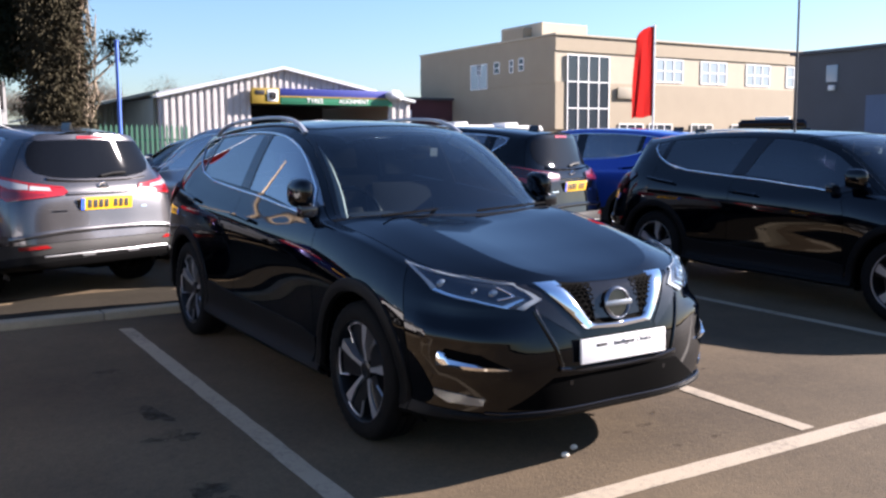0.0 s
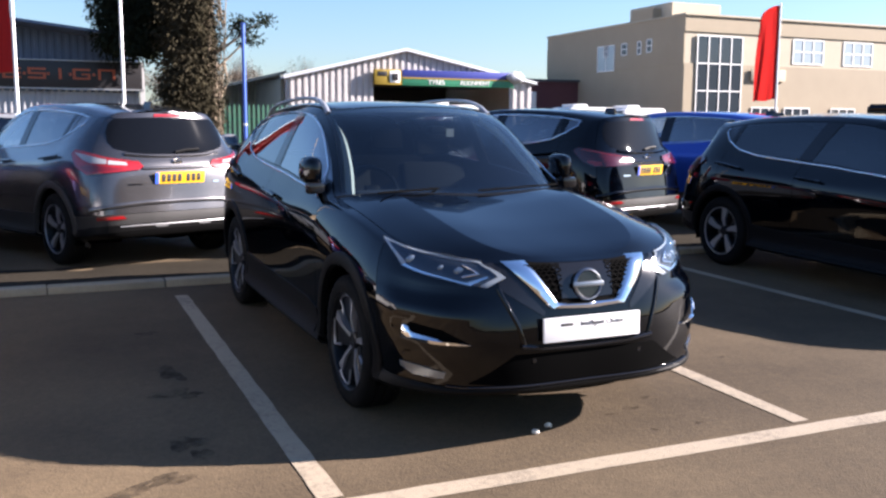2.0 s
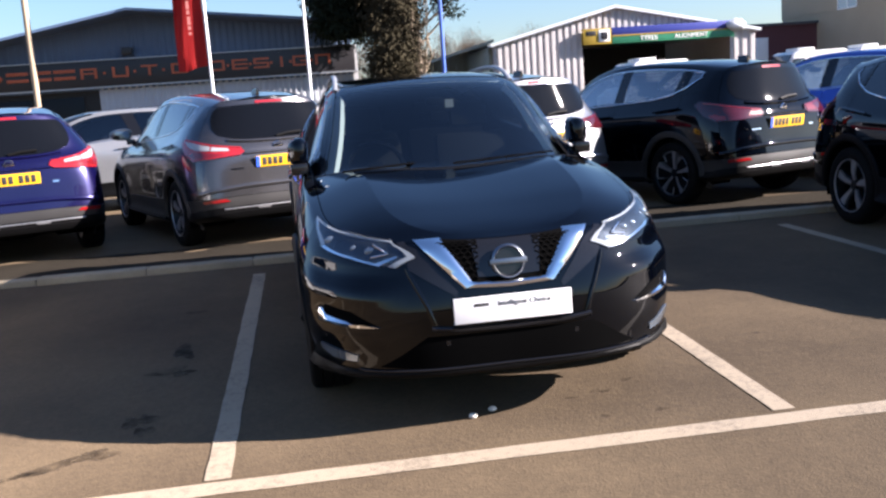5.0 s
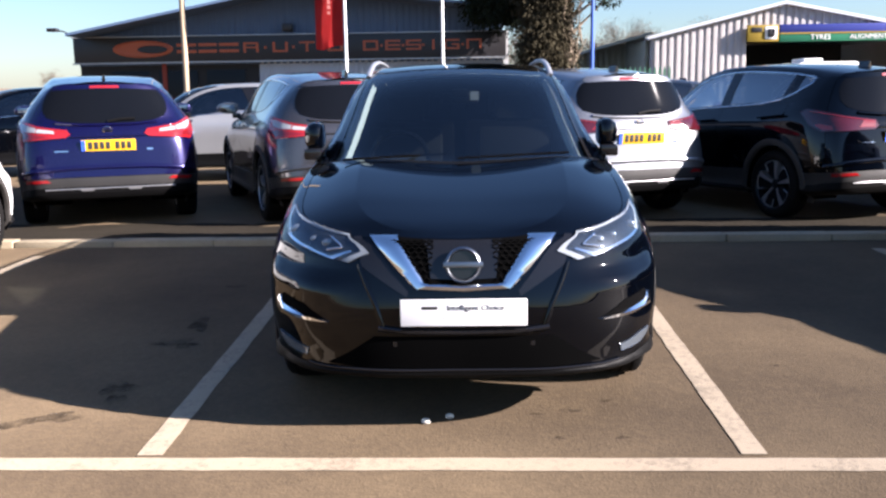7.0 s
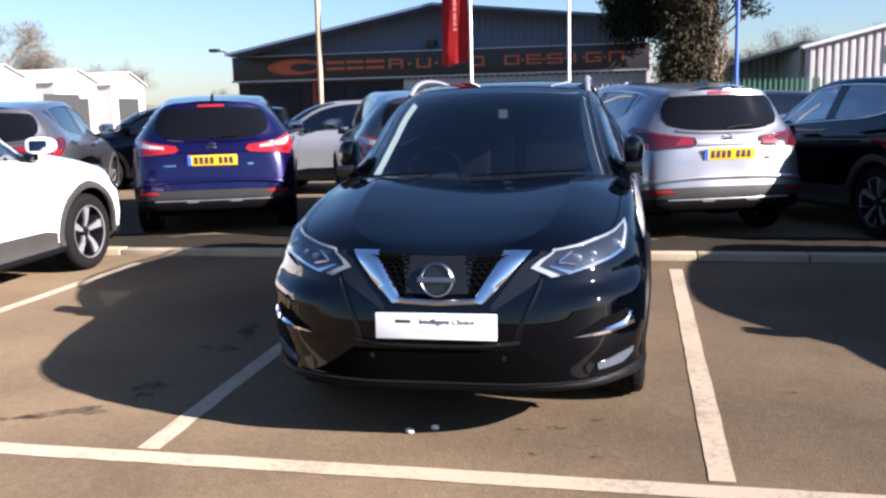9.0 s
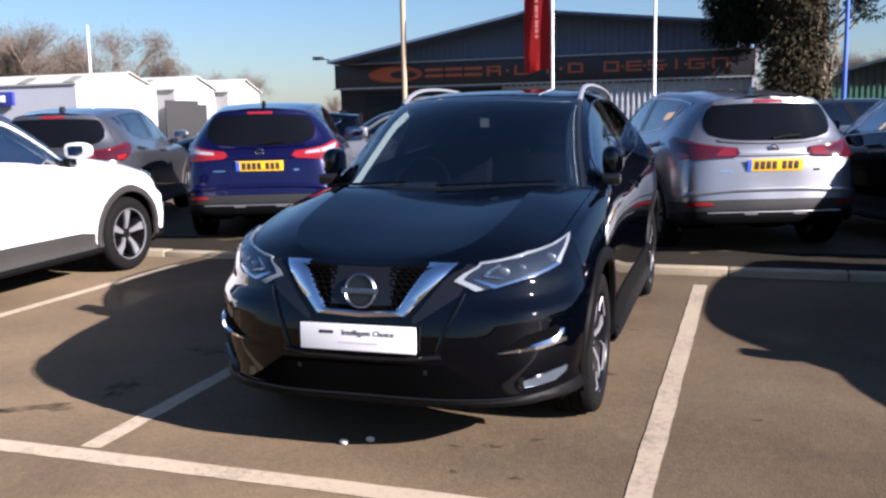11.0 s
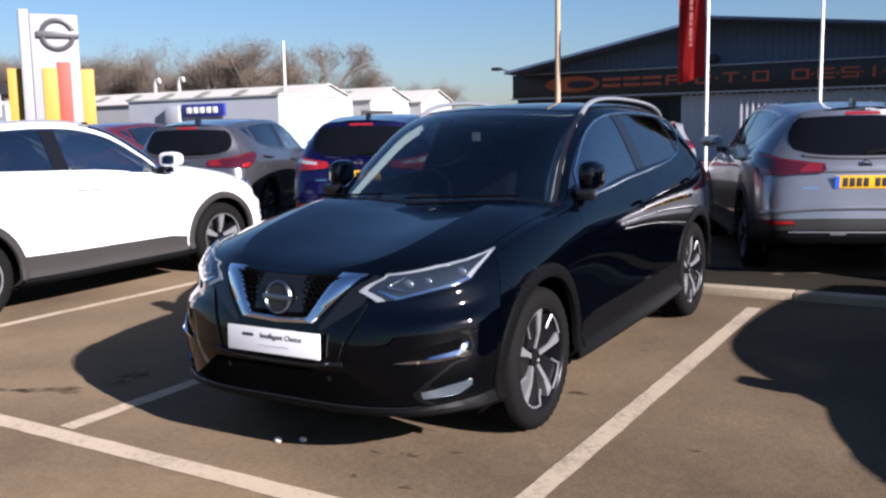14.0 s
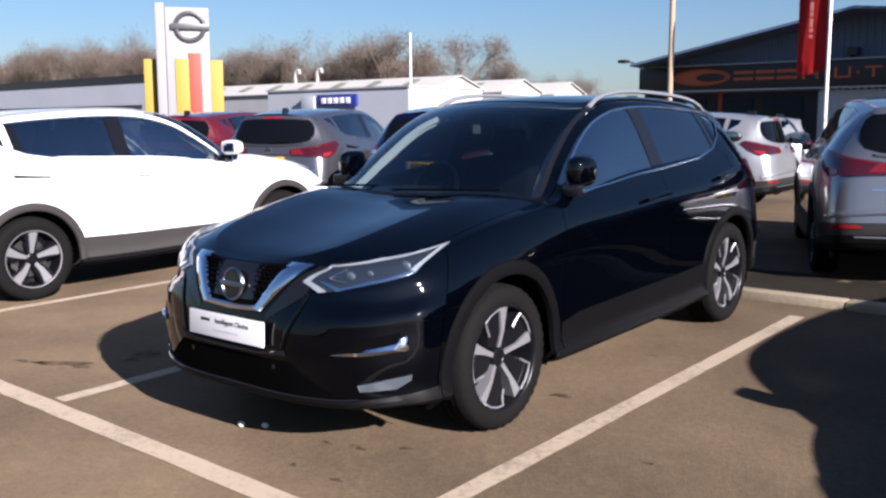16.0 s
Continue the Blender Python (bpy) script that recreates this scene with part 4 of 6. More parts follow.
def asphalt():
    m, n, l, b = shader("asphalt")
    x = n.new("ShaderNodeTexCoord")
    def tex(scale, detail=4, rough=.6):
        t = n.new("ShaderNodeTexNoise")
        t.inputs["Scale"].default_value, t.inputs["Detail"].default_value, t.inputs["Roughness"].default_value = scale, detail, rough
        l.new(x.outputs["Object"], t.inputs["Vector"])
        return t
    fine, mid, big = tex(160, 3), tex(26, 6, .7), tex(.55, 5)
    stone = n.new("ShaderNodeTexVoronoi")
    stone.inputs["Scale"].default_value = 95
    l.new(x.outputs["Object"], stone.inputs["Vector"])
    r1, r2, r3 = n.new("ShaderNodeValToRGB"), n.new("ShaderNodeValToRGB"), n.new("ShaderNodeValToRGB")
    r1.color_ramp.elements[0].color, r1.color_ramp.elements[1].color = (*ASPHALT_DARK, 1), (*ASPHALT_LIGHT, 1)
    r1.color_ramp.elements[0].position, r1.color_ramp.elements[1].position = .32, .68
    l.new(big.outputs["Fac"], r1.inputs[0])
    r2.color_ramp.elements[0].color, r2.color_ramp.elements[1].color = (.84, .84, .85, 1), (1.08, 1.07, 1.05, 1)
    r2.color_ramp.elements[0].position, r2.color_ramp.elements[1].position = .3, .62
    l.new(mid.outputs["Fac"], r2.inputs[0])
    r3.color_ramp.elements[0].color, r3.color_ramp.elements[1].color = (.88, .88, .88, 1), (1.14, 1.13, 1.12, 1)
    l.new(stone.outputs["Color"], r3.inputs[0])
    m1, m2 = n.new("ShaderNodeMix"), n.new("ShaderNodeMix")
    for k in (m1, m2):
        k.data_type, k.blend_type = "RGBA", "MULTIPLY"
        k.inputs["Factor"].default_value = 1
    l.new(r1.outputs[0], m1.inputs["A"])
    l.new(r2.outputs[0], m1.inputs["B"])
    l.new(m1.outputs["Result"], m2.inputs["A"])
    l.new(r3.outputs[0], m2.inputs["B"])
    l.new(m2.outputs["Result"], b.inputs["Base Color"])
    bp = n.new("ShaderNodeBump")
    bp.inputs["Strength"].default_value, bp.inputs["Distance"].default_value = .35, .005
    l.new(stone.outputs["Distance"], bp.inputs["Height"])
    l.new(bp.outputs[0], b.inputs["Normal"])
    b.inputs["Roughness"].default_value, b.inputs["Diffuse Roughness"].default_value = .82, .6
    b.inputs["Specular IOR Level"].default_value = .1
    return m


def worn_paint():
    """White road paint, chipped through to the asphalt."""
    m, n, l, b = shader("worn_line_paint")
    x, t, f = n.new("ShaderNodeTexCoord"), n.new("ShaderNodeTexNoise"), n.new("ShaderNodeTexNoise")
    t.inputs["Scale"].default_value, t.inputs["Detail"].default_value, t.inputs["Roughness"].default_value = 26, 8, .8
    f.inputs["Scale"].default_value = 2.5
    for k in (t, f):
        l.new(x.outputs["Object"], k.inputs["Vector"])
    add, r = n.new("ShaderNodeMath"), n.new("ShaderNodeValToRGB")
    add.operation = "MULTIPLY_ADD"
    l.new(f.outputs["Fac"], add.inputs[0])
    add.inputs[1].default_value = .5
    l.new(t.outputs["Fac"], add.inputs[2])
    r.color_ramp.elements[0].position, r.color_ramp.elements[1].position = .52, .76
    r.color_ramp.elements[0].color, r.color_ramp.elements[1].color = (.10, .080, .058, 1), (.275, .222, .158, 1)
    l.new(add.outputs[0], r.inputs[0])
    l.new(r.outputs[0], b.inputs["Base Color"])
    b.inputs["Roughness"].default_value, b.inputs["Diffuse Roughness"].default_value = .75, .4
    bp = n.new("ShaderNodeBump")
    bp.inputs["Strength"].default_value, bp.inputs["Distance"].default_value = .4, .004
    l.new(t.outputs["Fac"], bp.inputs["Height"])
    l.new(bp.outputs[0], b.inputs["Normal"])
    return m


ASPHALT_DARK, ASPHALT_LIGHT = (.056, .0412, .0275), (.112, .0825, .0515)
ASPHALT, LINE = asphalt(), worn_paint()
CONCRETE = plain("kerb_concrete", (.24, .20, .14), .85, grain=.4, scale=30, bump=.4, spec=.1)
DARK_STRIP = plain("dark_strip_ground", (.020, .017, .013), .9, grain=.4, scale=25, bump=.6, spec=.03)
STAIN = plain("oil_stain", (.026, .021, .016), .75, grain=.3, scale=30, bump=.2, spec=.05)
sn, sl = STAIN.node_tree.nodes, STAIN.node_tree.links
thin, fade = sn.new("ShaderNodeTexNoise"), sn.new("ShaderNodeMapRange")
thin.inputs["Scale"].default_value, thin.inputs["Detail"].default_value, thin.inputs["Roughness"].default_value = 9, 8, .75
fade.inputs["From Min"].default_value, fade.inputs["From Max"].default_value, fade.inputs["To Max"].default_value = .38, .68, .75
sl.new(sn.new("ShaderNodeTexCoord").outputs["Object"], thin.inputs["Vector"])
sl.new(thin.outputs["Fac"], fade.inputs["Value"])
sl.new(fade.outputs[0], sn["Principled BSDF"].inputs["Alpha"])
PEBBLE = plain("pale_stone", (.62, .58, .50), .7, grain=.2)
STEEL = plain("galvanised_steel", (.55, .56, .58), .4, .8, grain=.15)

bm = bmesh.new()
ys = [-300, -40, -8, -3, -1.5, -.5, .5, 1.5, 2.5, 3.5, 4.4, 5, 8, 20, 60, 150, 600]
rows = [[bm.verts.new((x, y, gz(y))) for x in (-500, -60, -12, 0, 12, 60, 500)] for y in ys]
for a, b in zip(rows, rows[1:]):
    for i in range(6):
        bm.faces.new((a[i], a[i + 1], b[i + 1], b[i]))
tagged(part("ground", bm, ASPHALT, smooth=False), "worn grey-brown asphalt car park with stains", "ground", kind="structure")


def line_strip(x0, y0, x1, y1, wide):
    """A painted line with slightly ragged edges, laid on the ground."""
    bm = bmesh.new()
    d = Vector((x1 - x0, y1 - y0))
    n = max(int(d.length / .12), 2)
    side = Vector((-d.y, d.x)).normalized() * wide / 2
    prev = None
    for k in range(n + 1):
        p = Vector((x0, y0)) + d * k / n
        pair = []
        for s in (1, -1):
            q = p + side * s * (1 + random.uniform(-.06, .06))
            pair.append(bm.verts.new((q.x, q.y, gz(q.y) + .004)))
        if prev:
            bm.faces.new((prev[0], prev[1], pair[1], pair[0]))
        prev = pair
    bmesh.ops.recalc_face_normals(bm, faces=bm.faces[:])
    if bm.faces[0].normal.z < 0:
        bmesh.ops.reverse_faces(bm, faces=bm.faces[:])
    return tagged(part("bay_line", bm, LINE, smooth=False), "worn white painted parking bay line", "road marking", "bay lines", "structure")


for x0, x1 in ((-8.95, -8.85), (-6.42, -6.34), (-3.88, -3.70), (-1.292, -1.302), (1.163, 1.168), (3.56, 3.42), (6.08, 5.95), (8.55, 8.45)):
    line_strip(x0, -.155, x1, 3.98, .105)
line_strip(-14, -.17, 14, -.32, .118)

# kerb stones between the two rows of cars
x, k = -16.0, 0
kerb = tagged(new("kerb"), "weathered concrete kerb edging between two parking rows", "kerb", kind="structure")
while x < 16:
    w = .914
    part("kerb_stone", boxed(x + .004, x + w - .004, 4.36 + random.uniform(-.006, .006), 4.52, gz(4.4) - .05, gz(4.4) + .060 + random.uniform(-.004, .004), .014), CONCRETE, kerb)
    x += w
bm = bmesh.new()
rows = [[bm.verts.new((-16 + .25 * i, y + .05 * noise.noise(Vector((i * .4, y, 0))) * (y > 5), gz(5) + (.032 if y < 5.4 else .004) + .016 * noise.noise(Vector((i * .9, y * 4, 1))))) for i in range(129)] for y in (4.52, 4.7, 4.9, 5.1, 5.3, 5.5, 5.72)]
for a, b in zip(rows, rows[1:]):
    for i in range(128):
        bm.faces.new((a[i], a[i + 1], b[i + 1], b[i]))
tagged(part("kerb_strip", bm, DARK_STRIP), "dark damp bare earth strip behind the kerb", "earth strip", kind="structure")


def blot(cx, cy, rx, ry, turn, seed, material, name, label, lift):
    rnd = random.Random(seed)
    bm, n = bmesh.new(), 22
    ph = [rnd.uniform(0, 6.28) for _ in range(3)]
    vs = []
    for k in range(n):
        a = 2 * math.pi * k / n
        r = 1 + .28 * math.sin(2 * a + ph[0]) + .2 * math.sin(3 * a + ph[1]) + .16 * math.sin(5 * a + ph[2])
        x, y = rx * r * math.cos(a), ry * r * math.sin(a)
        x, y = cx + x * math.cos(turn) - y * math.sin(turn), cy + x * math.sin(turn) + y * math.cos(turn)
        vs.append(bm.verts.new((x, y, gz(y) + lift)))
    bm.faces.new(vs)
    return tagged(part(name, bm, material, smooth=False), label, "stain", "stains", "structure")


for k, (cx, cy, rx, ry, tn) in enumerate(((-1.66, 1.80, .07, .13, .3), (-1.70, 1.42, .09, .07, .2), (-1.61, 1.36, .06, .05, 0), (-1.73, .66, .07, .10, .4), (-1.69, .50, .04, .07, 0), (-1.85, .27, .09, .06, .6), (-2.05, .18, .19, .035, .5), (-2.2, .11, .10, .025, .4), (-1.69, 2.8, .06, .05, 0),
                                          (.475, .33, .045, .022, .2), (.40, .02, .02, .014, 0), (.67, .02, .03, .016, .3), (.80, 1.50, .05, .03, .5), (.83, 2.48, .035, .02, 0), (1.6, .95, .02, .014, 0), (.655, .45, .03, .018, .1), (.32, .29, .028, .015, 0))):
    blot(cx, cy, rx, ry, tn, k, STAIN, "oil_stain", "dark dried oil stain on the asphalt", .0025)
for x, y, s in ((-.174, .184, .016), (-.07, .245, .015)):
    bm = bmesh.new()
    bmesh.ops.create_icosphere(bm, subdivisions=2, radius=1)
    for v in bm.verts:
        v.co *= 1 + .22 * noise.noise(v.co * 1.7 + Vector((x * 9, y, 0)))
        v.co = Vector((x + v.co.x * s * 1.35, y + v.co.y * s, gz(y) + s * .75 + v.co.z * s * .85))
    tagged(part("pebble", bm, PEBBLE), "small pale stone lying on the asphalt", "stone", "loose stones")

# ---- the cars ----
SLOPE = math.degrees(math.atan(.026))
build_car("crossover_car", "glossy black crossover car with chrome grille, parked in a bay", BLACK_PAINT, pose(0, .018, gz(.0), SLOPE, 0, .9), rear_plate=False, folded=True)
plain_car = build_car("crossover_car", "white crossover car parked nose to the kerb", WHITE_PAINT, pose(-4.87, 4.6, gz(4.6), -SLOPE, 0, 180), style="eighteen", front_plate=False, old_tail=True, rails=False)
TILTED = 22.0


def in_row(x, y=5.5, turn=TILTED):
    """The pose of a car in the slanted far row whose rear plate stands at x, y."""
    a = radians(turn)
    return pose(x - 4.37 * math.sin(a), y + 4.37 * math.cos(a), gz(9), 0, 0, 180 + turn)


new_tail = build_car("crossover_car", "silver crossover car with smoked tail lamps and yellow plate", SILVER_PAINT, in_row(1.73), front_plate=False, rails=False)
hatch = build_car("hatchback_car", "black hatchback car with bright window trim in a bay", BLACK_PAINT, pose(4.80, .18, gz(.18), SLOPE, 0, 0), style="eighteen", tall=.965, rails=False, rear_plate=False, folded=True, cab=.3)
recoloured(plain_car, GREY_PAINT, in_row(-1.07), "gunmetal crossover car with red tail lamps and yellow plate")
recoloured(plain_car, PURPLE_PAINT, in_row(-3.63), "indigo blue crossover car with red tail lamps")
recoloured(new_tail, MID_PAINT, in_row(-6.5), "dark silver crossover car with smoked tail lamps")
recoloured(new_tail, BLACK_PAINT, in_row(4.22, 5.3), "black crossover car with chrome window trim")
recoloured(new_tail, BLUE_PAINT, in_row(7.0, 5.6), "bright blue crossover car in the far row")
recoloured(new_tail, RED_PAINT, in_row(-9.3, 5.8), "maroon crossover car in the far row")
recoloured(plain_car, NAVY_PAINT, in_row(-11.9, 5.6), "dark blue crossover car in the far row")
recoloured(plain_car, SILVER_PAINT, in_row(9.8, 5.6), "silver crossover car in the far row")
recoloured(hatch, LIGHT_PAINT, pose(-5.95, 11.05, gz(9), 0, 0, -84), "pale silver hatchback standing across behind the row")
recoloured(hatch, NAVY_PAINT, pose(.4, 12.4, gz(9), 0, 0, -70), "dark navy hatchback standing across behind the row")
recoloured(hatch, BLACK_PAINT, pose(-9.6, 11.6, gz(9), 0, 0, -70), "black hatchback standing behind the row")
recoloured(hatch, LIGHT_PAINT, pose(-6.9, 14.9, gz(9), 0, 0, -55), "pale silver hatchback further back in the yard")

add_rails(plain_car, padded_net(), .016)


# ---- beyond the car park ----
TAN_WALL = plain("buff_render", (.29, .24, .17), .9, grain=.1, scale=12, bump=.15)
TAN_TRIM = plain("pale_buff_render", (.38, .33, .25), .9, grain=.1, scale=12)
DARK_CLAD = plain("slate_blue_cladding", (.066, .108, .185), .55, grain=.15, scale=10)
BLACK_SIGN = plain("black_sign_board", (.012, .011, .013), .4, grain=.2)
ORANGE = plain("orange_letter", (.44, .090, .032), .45)
PALE_CLAD = plain("pale_corrugated_steel", (.38, .355, .35), .55, grain=.18, scale=8)
OLD_CLAD = plain("weathered_green_grey_cladding", (.15, .16, .13), .8, grain=.3, scale=8)
WHITE_CLAD = plain("white_painted_cladding", (.32, .32, .315), .8, grain=.1, scale=6)
CREAM_ROOF = plain("cream_roof_sheet", (.40, .385, .345), .8, grain=.1, scale=6)
GREY_WALL = plain("pale_grey_wall", (.36, .38, .41), .7, grain=.12, scale=6)
MAROON = plain("maroon_cladding", (.085, .03, .035), .8, grain=.2, scale=10)
CHARCOAL = plain("charcoal_cladding", (.05, .055, .065), .6, grain=.2, scale=10)
# Near-black colour paints in the shade of open or unlit interiors.
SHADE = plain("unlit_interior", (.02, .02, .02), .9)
FRAME_WHITE = plain("white_window_frame", (.75, .75, .74), .5)
PALE_STEEL = plain("dulled_zinc_pale", (.40, .40, .41), .6, grain=.12)
PANE = plain("dim_window_pane", (.035, .045, .055), .05)
PANE_PALE = plain("pale_window_pane", (.30, .36, .40), .08)
YELLOW = plain("yellow_panel", (.27, .175, .005), .6)
RED_PANEL = plain("red_orange_panel", (.22, .024, .007), .6)
GREEN_SIGN = plain("green_sign_board", (.015, .17, .085), .4)
NAVY_SIGN = plain("navy_sign_board", (.02, .03, .20), .4)
SIGN_WHITE = plain("white_sign_mark", (.80, .80, .78), .5)
FLAG_MARK = plain("faded_flag_print", (.46, .15, .13), .8)
FLAG = plain("red_flag_cloth", (.40, .018, .018), .75, grain=.12, scale=6)
fn, fl = FLAG.node_tree.nodes, FLAG.node_tree.links
through_cloth, cloth_mix = fn.new("ShaderNodeBsdfTranslucent"), fn.new("ShaderNodeMixShader")
through_cloth.inputs[0].default_value, cloth_mix.inputs[0].default_value = (.62, .035, .03, 1), .45
fl.new(fn["Principled BSDF"].outputs[0], cloth_mix.inputs[1])
fl.new(through_cloth.outputs[0], cloth_mix.inputs[2])
fl.new(cloth_mix.outputs[0], fn["Material Output"].inputs[0])
POLE_WHITE = plain("white_pole_paint", (.75, .75, .75), .4)
PYLON = plain("pale_grey_pylon", (.20, .20, .205), .6, grain=.06, scale=4)
BADGE_GREY = plain("dark_grey_badge", (.045, .045, .048), .4)
POLE_TAN = plain("tan_wooden_pole", (.28, .21, .14), .8, grain=.25)
POLE_BLUE = plain("blue_pole_paint", (.03, .09, .36), .45)
BARK = plain("shaggy_bark", (.15, .115, .082), .95, grain=.4, scale=14, bump=.6)
TWIG = plain("bare_twigs", (.098, .078, .062), .95, grain=.3, scale=5, spec=.05)
FOLIAGE = plain("dark_conifer_foliage", (.012, .016, .010), .95, grain=.45, scale=3, spec=.05)
DRY_FOLIAGE = plain("dry_olive_foliage", (.028, .024, .015), .95, grain=.5, scale=2, spec=.05)
BASE = gz(30)


def corrugated(x0, x1, y, foot, top, pitch=.32, depth=.06):
    """A wall of ribbed sheet that faces -y; top: its height as a function of x."""
    bm, n = bmesh.new(), max(int((x1 - x0) / pitch), 1)
    prev = None
    for k in range(n):
        a = x0 + (x1 - x0) * k / n
        w = (x1 - x0) / n
        for u, d in ((0, 0), (.36, 0), (.46, -depth), (.9, -depth)) + (((1, 0),) if k == n - 1 else ()):
            x = a + u * w
            pair = (bm.verts.new((x, y + d, foot)), bm.verts.new((x, y + d, top(x))))
            if prev and (pair[0].co - prev[0].co).length > 1e-5:
                bm.faces.new((prev[0], pair[0], pair[1], prev[1]))
            prev = pair
    return bm


def gable(x0, xa, x1, eave, apex):
    return lambda x: eave + (apex - eave) * ((x - x0) / (xa - x0) if x < xa else (x1 - x) / (x1 - xa))


def slab(bm, pts, thick):
    """A roof sheet through four corners, thickened downwards."""
    top = [bm.verts.new(p) for p in pts]
    low = [bm.verts.new((p[0], p[1], p[2] - thick)) for p in pts]
    bm.faces.new(top)
    bm.faces.new(low[::-1])
    for i in range(4):
        bm.faces.new((top[i], top[(i + 1) % 4], low[(i + 1) % 4], low[i]))
    bmesh.ops.recalc_face_normals(bm, faces=bm.faces[:])
    return bm


# dark workshop with orange lettering
auto = thing("workshop_building", "dark gabled workshop with orange lettering on a black fascia", "building")
X0, X1, XA, YF = -16.2, 1.35, -7.0, 34.5
EAVE = YF - 1.9
def pitch(x):
    """The height of the workshop's roof over x: steep towards the yard, shallow beyond the ridge."""
    return 3.84 + 1.80 * (x - X0 + .3) / (XA - X0 + .3) if x < XA else 5.64 - .92 * (x - XA) / (X1 + .3 - XA)
part("roof", slab(slab(bmesh.new(), [(X0 + .3, EAVE, pitch(X0 + .3)), (XA, EAVE, pitch(XA)), (XA, YF + 22, pitch(XA)), (X0 + .3, YF + 22, pitch(X0 + .3))], .1), [(XA, EAVE, pitch(XA)), (X1 + .3, EAVE, pitch(X1 + .3)), (X1 + .3, YF + 22, pitch(X1 + .3)), (XA, YF + 22, pitch(XA))], .1), DARK_CLAD, auto, smooth=False)
part("gable_wall", corrugated(X0, X1, YF, BASE + 2.6, lambda x: pitch(x) - .11, .27, .028), DARK_CLAD, auto, "slate blue ribbed gable", smooth=False)
part("side_wall", boxed(X0, X0 + .2, YF + .1, YF + 22, BASE, 3.9), DARK_CLAD, auto, smooth=False)
part("corner_post", boxed(X1 + .02, X1 + .2, YF - .2, YF - .02, BASE, 3.9), PALE_STEEL, auto, smooth=False)
part("side_wall", boxed(X1 - .2, X1, YF + .1, YF + 22, BASE, 4.55), DARK_CLAD, auto, smooth=False)
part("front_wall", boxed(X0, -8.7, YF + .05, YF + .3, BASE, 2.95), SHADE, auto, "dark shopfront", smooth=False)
part("shutter_wall", corrugated(-8.7, X1, YF, BASE, lambda x: 2.86, .25, .02), GREY_WALL, auto, "pale grey shutter", smooth=False)
# Panes coloured almost black for the unlit interior behind the shopfront.
SHOP_DARK = plain("dark_shop_interior", (.006, .007, .009), .3, spec=.2)
for x in (-14.9, -12.9, -10.9):
    part("shop_window", boxed(x, x + 1.6, YF - .02, YF + .04, BASE + .3, 2.5, .01), SHOP_DARK, auto)
part("red_post", boxed(-12.75, -12.57, YF - .06, YF + .04, BASE, 2.8), RED_PANEL, auto)
fascia = part("fascia_board", boxed(X0 - .1, X1 + .1, YF - .30, YF - .12, 2.86, 3.86, .02), BLACK_SIGN, auto, "black sign fascia")
part("fascia_edge", boxed(X0 - .15, X1 + .15, YF - .36, YF - .10, 3.86, 3.90), SATIN, auto, smooth=False)
part("fascia_edge", boxed(X0 - .15, X1 + .15, YF - .36, YF - .10, 2.80, 2.86), SATIN, auto, smooth=False)
ov = bmesh.new()
lathe(ov, [(-.02, .9), (.0, 1.0), (.03, 1.0), (.03, .001)], "y", 36)
for v in ov.verts:
    v.co = Vector((-13.4 + v.co.x * 1.25, YF - .34 + v.co.y, 3.38 + v.co.z * .34))
part("sign_oval", ov, ORANGE, fascia, "orange oval emblem")
ov = bmesh.new()
lathe(ov, [(-.02, .9), (.0, 1.0), (.03, 1.0), (.03, .001)], "y", 30)
for v in ov.verts:
    v.co = Vector((-13.0 + v.co.x * .62, YF - .365 + v.co.y * .5, 3.36 + v.co.z * .16))
part("oval_mark", ov, BLACK_SIGN, fascia)
for x, w in ((-12.0, .8), (-11.1, .75), (-10.25, .8)):
    part("sign_block", add_box(boxed(x, x + w, YF - .35, YF - .29, 3.46, 3.58, .01), x, x + w, YF - .35, YF - .29, 3.20, 3.32, .01), ORANGE, fascia)
STROKES = {"A": "lrtm", "U": "lrb", "T": "tv", "O": "lrtb", "D": "lrtb", "E": "ltmb", "S": "tmbLR", "I": "v", "G": "ltbRM", "N": "lrt"}
BARS = {"l": (0, .16, 0, 1), "r": (.84, 1, 0, 1), "t": (0, 1, .82, 1), "b": (0, 1, 0, .18), "m": (0, 1, .42, .58), "v": (.42, .58, 0, 1), "L": (0, .16, .5, 1), "R": (.84, 1, 0, .5), "M": (.5, 1, .40, .56)}
for word, places in (("AUTO", (-8.95, -7.75, -6.65, -5.5)), ("DESIGN", (-4.05, -3.15, -2.3, -1.5, -.75, .15))):
    for ch, x in zip(word, places):
        bm = bmesh.new()
        for n, k in enumerate(STROKES[ch]):
            u0, u1, w0, w1 = BARS[k]
            add_box(bm, x - .30 + .62 * u0, x - .30 + .62 * u1, YF - .345 - .004 * n, YF - .295, 3.18 + .40 * w0, 3.18 + .40 * w1)
        part("sign_letter", bm, ORANGE, fascia, smooth=False)
for x in (-8.35, -7.2, -6.1, -3.6, -2.72, -1.9, -1.13, -.3):
    part("sign_dot", boxed(x - .05, x + .05, YF - .34, YF - .29, 3.32, 3.42, .01), ORANGE, fascia)
lampm = sweep(bmesh.new(), [(X0 - .1, YF - .1, 3.95), (X0 - .5, YF - .2, 4.15), (X0 - .75, YF - .25, 4.2)], .06, .06, [(0, 1, 0)], 6)
part("floodlight_arm", lampm, BLACK_SIGN, auto)
part("floodlight", boxed(X0 - 1.1, X0 - .7, YF - .45, YF - .1, 4.14, 4.28, .03), BLACK_SIGN, auto)
